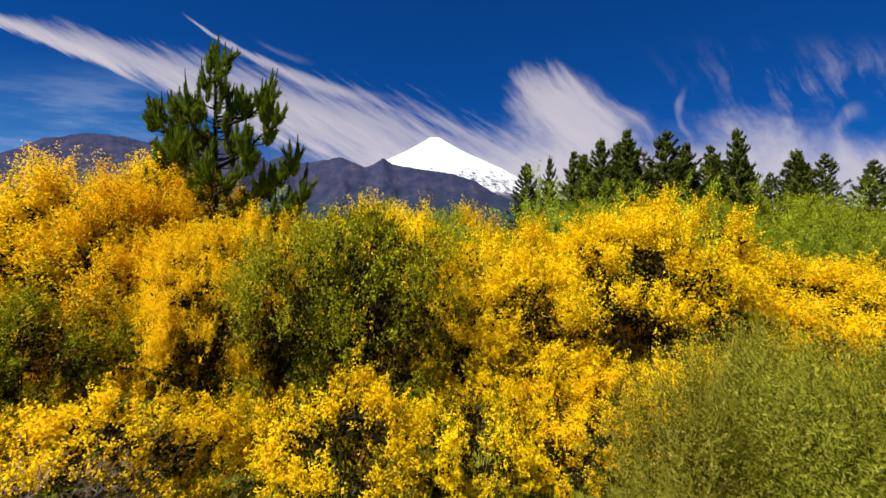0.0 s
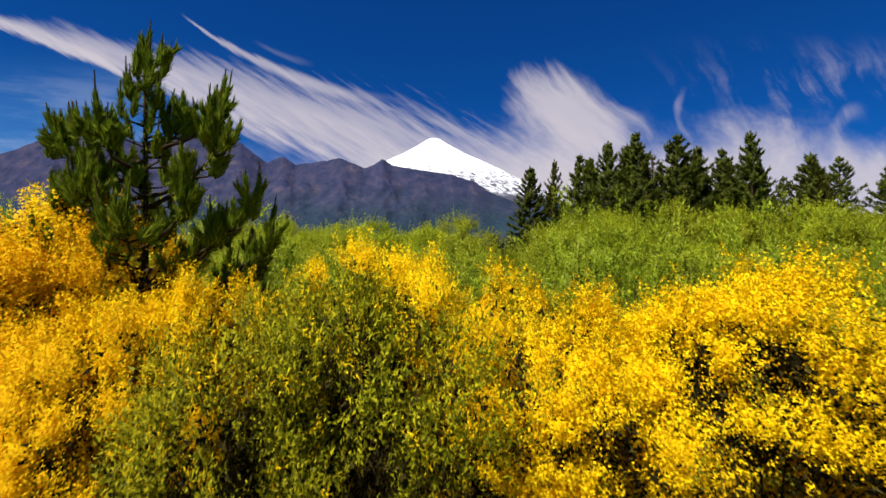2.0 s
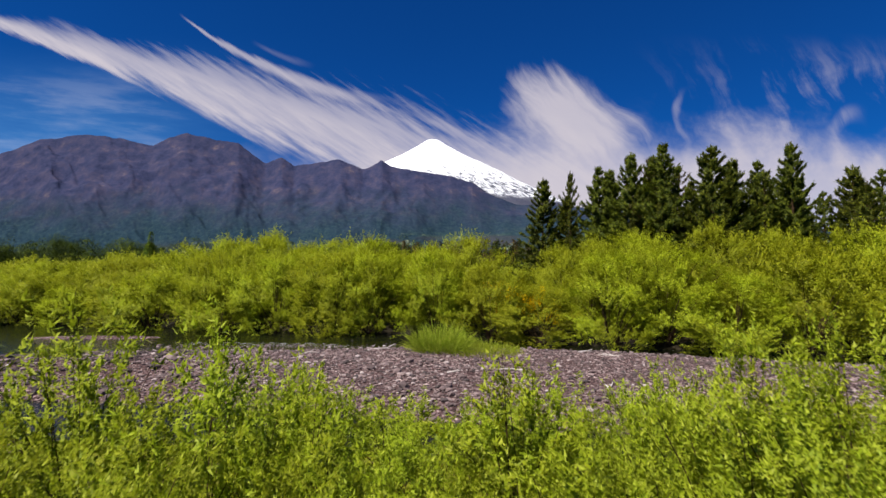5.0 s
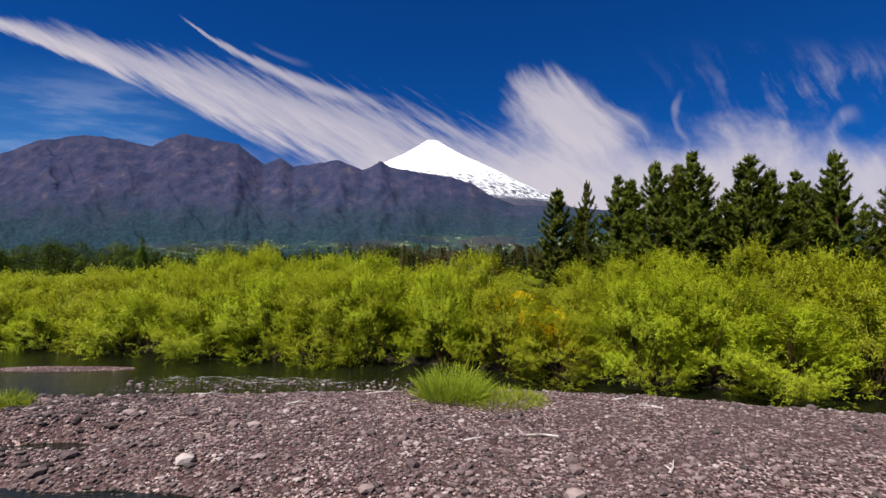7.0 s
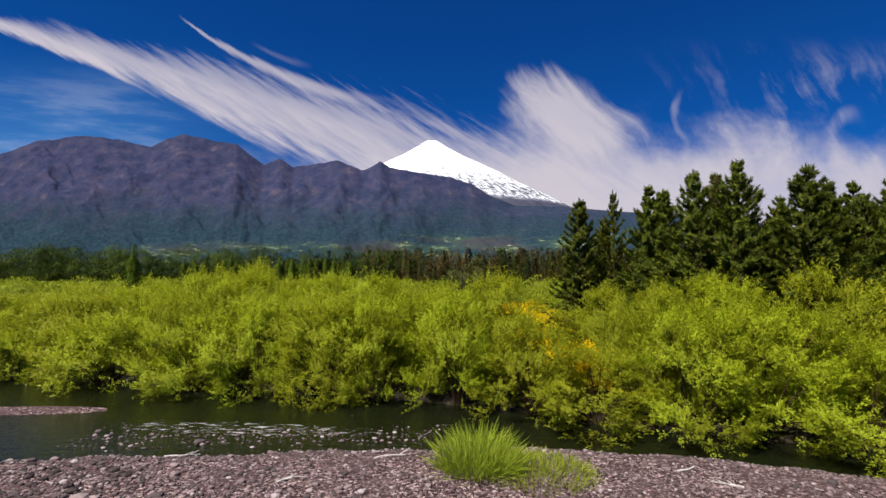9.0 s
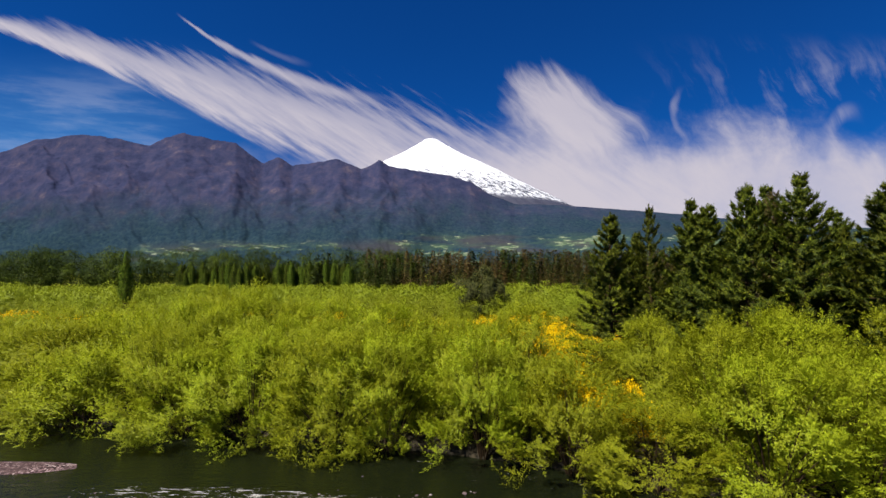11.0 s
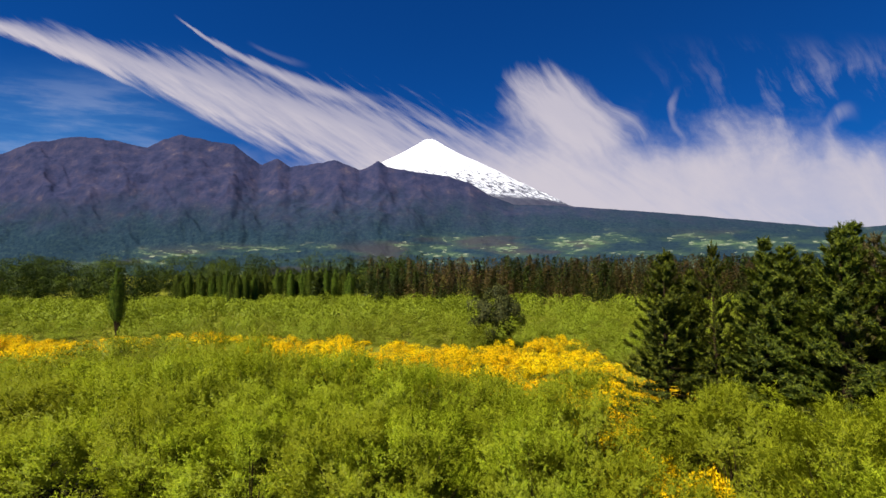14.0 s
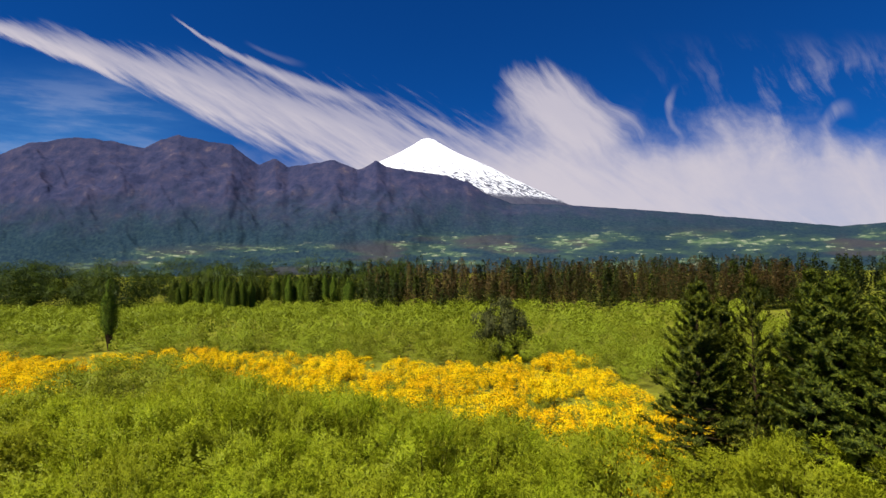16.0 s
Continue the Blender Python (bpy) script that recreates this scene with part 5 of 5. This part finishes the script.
POPLAR_LABEL = "slim dark green columnar poplar in a row"
poplars = [make_poplar(211, 13.0, 4.0, 0.30, "lone vase-shaped poplar with bare lower stems"), make_poplar(212, 12.0, 3.2, 0.07, POPLAR_LABEL), make_poplar(213, 12.0, 2.9, 0.05, POPLAR_LABEL)]
rng = np.random.default_rng(221)
spots = [(0, -66.0, 116.5, 0, 1.0, 1.0)]
for x in np.arange(-101, -68, 1.75):  # the row behind the scrub
    spots.append((1 + int(rng.integers(0, 2)), x + rng.uniform(-0.6, 0.6), 203 + rng.uniform(-2.5, 2.5), rng.uniform(0, 360), rng.uniform(1.15, 1.7), rng.uniform(0.82, 1.08)))
for x in np.arange(-66, -38, 2.3):
    spots.append((1 + int(rng.integers(0, 2)), x + rng.uniform(-0.8, 0.8), 210 + rng.uniform(-4, 4), rng.uniform(0, 360), rng.uniform(1.3, 1.9), rng.uniform(0.95, 1.15)))
for x, y in ((-71.6, 181.5), (-70.2, 178.5), (-68.3, 178.0), (-66.4, 179.5), (-64.9, 182.5)):
    spots.append((1 + int(rng.integers(0, 2)), x, y, rng.uniform(0, 360), rng.uniform(1.1, 1.4), rng.uniform(0.78, 0.95)))
place_all(poplars, spots)

# far woods
def woods(name, seed, mat, label, count, u0, u1, y0, y1, conifer, leaf):
    rng = np.random.default_rng(seed)
    P, D, N = [], [], []
    for _ in range(count):
        y = y0 + (y1 - y0) * rng.uniform() ** 1.5
        x = y * rng.uniform(u0, u1)
        if not conifer and y < 216 and x > -0.56 * y:  # open ground before the row of poplars
            y += 40
        h = rng.uniform(0.55, 1.0) * (8.2 + 0.045 * y)
        if conifer:
            n = 260
            a, f = rng.uniform(0, 6.28, n), rng.uniform(0.06, 1, n) ** 0.8
            lump = 1 + 0.35 * np.sin(3 * a + rng.uniform(0, 6)) * np.sin(9 * f + rng.uniform(0, 6))
            r = (1 - f) ** rng.uniform(0.55, 1.0) * h * rng.uniform(0.10, 0.21) * rng.uniform(0.4, 1.2, n) * lump + 0.08
            o = np.stack([np.cos(a), np.sin(a), 0 * a], 1)
            p, d, nn = np.stack([r * o[:, 0], r * o[:, 1], f * h], 1), o + [0, 0, 0.3], o + [0, 0, 0.6]
        else:
            C, F, _ = puffs_on(rng, h, h * rng.uniform(0.5, 0.8), 11, 0.0, 0.45, 0.08, 0.55)
            p, d, nn = puff_leaves(rng, C, F, 120, h * 0.155)
        P.append(p + [x, y, 0.6])
        D.append(d)
        N.append(nn)
    tagged(new(name, leaf_mesh(name, np.concatenate(P), np.concatenate(D), leaf, leaf * 0.6, mat, rng, np.concatenate(N), 0.78 if conifer else 0.92)), label, "woods", kind="stuff")


woods("broadleaf_woods", 231, M_WOODLAND, "dark green broadleaf wood across the plain", 290, -1.05, -0.08, 184, 350, False, 0.46)
woods("mixed_woods", 232, M_WOODLAND, "dark green mixed wood behind the plain", 420, -0.25, 1.05, 184, 370, True, 0.85)
woods("conifer_woods", 233, M_WOODBROWN, "olive-brown conifer plantation behind the plain", 760, -0.15, 0.62, 178, 320, True, 0.62)

# ---- stones of the bar ----
def stone_mesh(seed):
    bm = bmesh.new()
    bmesh.ops.create_icosphere(bm, subdivisions=1, radius=1.0)
    r = random.Random(seed)
    sc = (r.uniform(0.8, 1.25), r.uniform(0.7, 1.1), r.uniform(0.4, 0.7))
    for v in bm.verts:
        v.co = Vector((v.co.x * sc[0], v.co.y * sc[1], v.co.z * sc[2])) * r.uniform(0.82, 1.12)
    me = bpy.data.meshes.new("stone")
    bm.to_mesh(me)
    bm.free()
    return me


m, nt, bs, out = material("river_stone")
g = nt.nodes.new("ShaderNodeNewGeometry")
inf = nt.nodes.new("ShaderNodeObjectInfo")
rnd = mth(nt, "FRACT", mth(nt, "ADD", g.outputs["Random Per Island"], inf.outputs["Random"]))
c = ramp(nt, rnd, [(0.0, (0.020, 0.012, 0.012)), (0.4, (0.084, 0.051, 0.052)), (0.75, (0.200, 0.133, 0.130)), (0.92, (0.31, 0.23, 0.22)), (1.0, (0.50, 0.42, 0.40))])
sn = obj_noise(nt, 14, 5)
link(nt, mixcol(nt, mth(nt, "MULTIPLY", sn, 0.5), c, (0.11, 0.09, 0.085)), bs.inputs["Base Color"])
bs.inputs["Roughness"].default_value = 0.85
bump(nt, bs, sn, 0.4, 0.02)
M_STONE = m
cobbles = []
protos = [stone_mesh(i) for i in range(6)]
for p in protos:
    p.materials.append(M_STONE)
rng = np.random.default_rng(241)


def bar_spots(n, lo, hi):
    got = []
    while len(got) < n:
        x = rng.uniform(-23, 22)
        y = rng.uniform(lo, hi)
        z = float(ground_z(x, y))
        if z > -0.06 and np.interp(x, *NEAR_EDGE) - 0.8 < y < np.interp(x, *RIVER_EDGE) + 0.8:
            got.append((x, y, z))
    return got


for x, y, z in bar_spots(280, 20.5, 28.5):
    s = 0.055 * rng.lognormal(0.3, 0.35)
    ob = new("stone", protos[rng.integers(0, 6)])
    ob.parent = ground
    ob.matrix_basis = pose(x, y, z + 0.1 * s, rng.uniform(-15, 15), rng.uniform(-15, 15), rng.uniform(0, 360)) @ Matrix.Diagonal((s, s, s, 1))
# dark wet cobbles at the upstream end
for _ in range(230):
    x, y = rng.uniform(-24, -13.5), rng.uniform(25.0, 33.5)
    s = rng.uniform(0.10, 0.22)
    z = float(ground_z(x, y))
    if z > -0.1:
        cobbles.append((x, y, z, s))
V, F, o = [], [], 0
shapes = [(np.array([v.co for v in p.vertices]), np.array([f.vertices for f in p.polygons])) for p in protos]
riffle = [(x, y, float(max(ground_z(x, y), -0.03))) for x, y in zip(rng.uniform(-20, -2, 1700), 37.9 + 0.06 * rng.normal(size=1700) ** 3 + rng.normal(size=1700) * 0.8)]
for x, y, z in bar_spots(20000, 20.5, 37.5) + riffle:
    sv, sf = shapes[rng.integers(0, 6)]
    s = (0.033 + 0.014 * float(step(31.5, 25.0, y + 0.3 * x))) * rng.lognormal(0.1, 0.5)
    a = rng.uniform(0, 6.28)
    w = sv @ np.array([[math.cos(a), math.sin(a), 0], [-math.sin(a), math.cos(a), 0], [0, 0, 1]]) * s + [x, y, z + 0.28 * s]
    V.append(w)
    F.append(sf + o)
    o += len(sv)
V2_, F2_, o2 = [], [], 0
for x, y, z, s in cobbles:
    sv, sf = shapes[rng.integers(0, 6)]
    V2_.append(sv * s + [x, y, z + 0.15 * s])
    F2_.append(sf + o2)
    o2 += len(sv)
me = bpy.data.meshes.new("wet_cobbles")
me.from_pydata(np.concatenate(V2_).tolist(), [], np.concatenate(F2_).tolist())
me.materials.append(plain("wet_cobble", (0.018, 0.013, 0.012), (0.075, 0.055, 0.052), 5, 0.55, 0.5, 0.02))
tagged(new("wet_cobbles", me), "dark wet cobbles at the upstream end of the bar", "stones", kind="stuff")
me = bpy.data.meshes.new("shingle_stones")
me.from_pydata(np.concatenate(V).tolist(), [], np.concatenate(F).tolist())
me.materials.append(M_STONE)
tagged(new("shingle_stones", me), "loose grey-pink river stones on the shingle bar", "stones", kind="stuff")
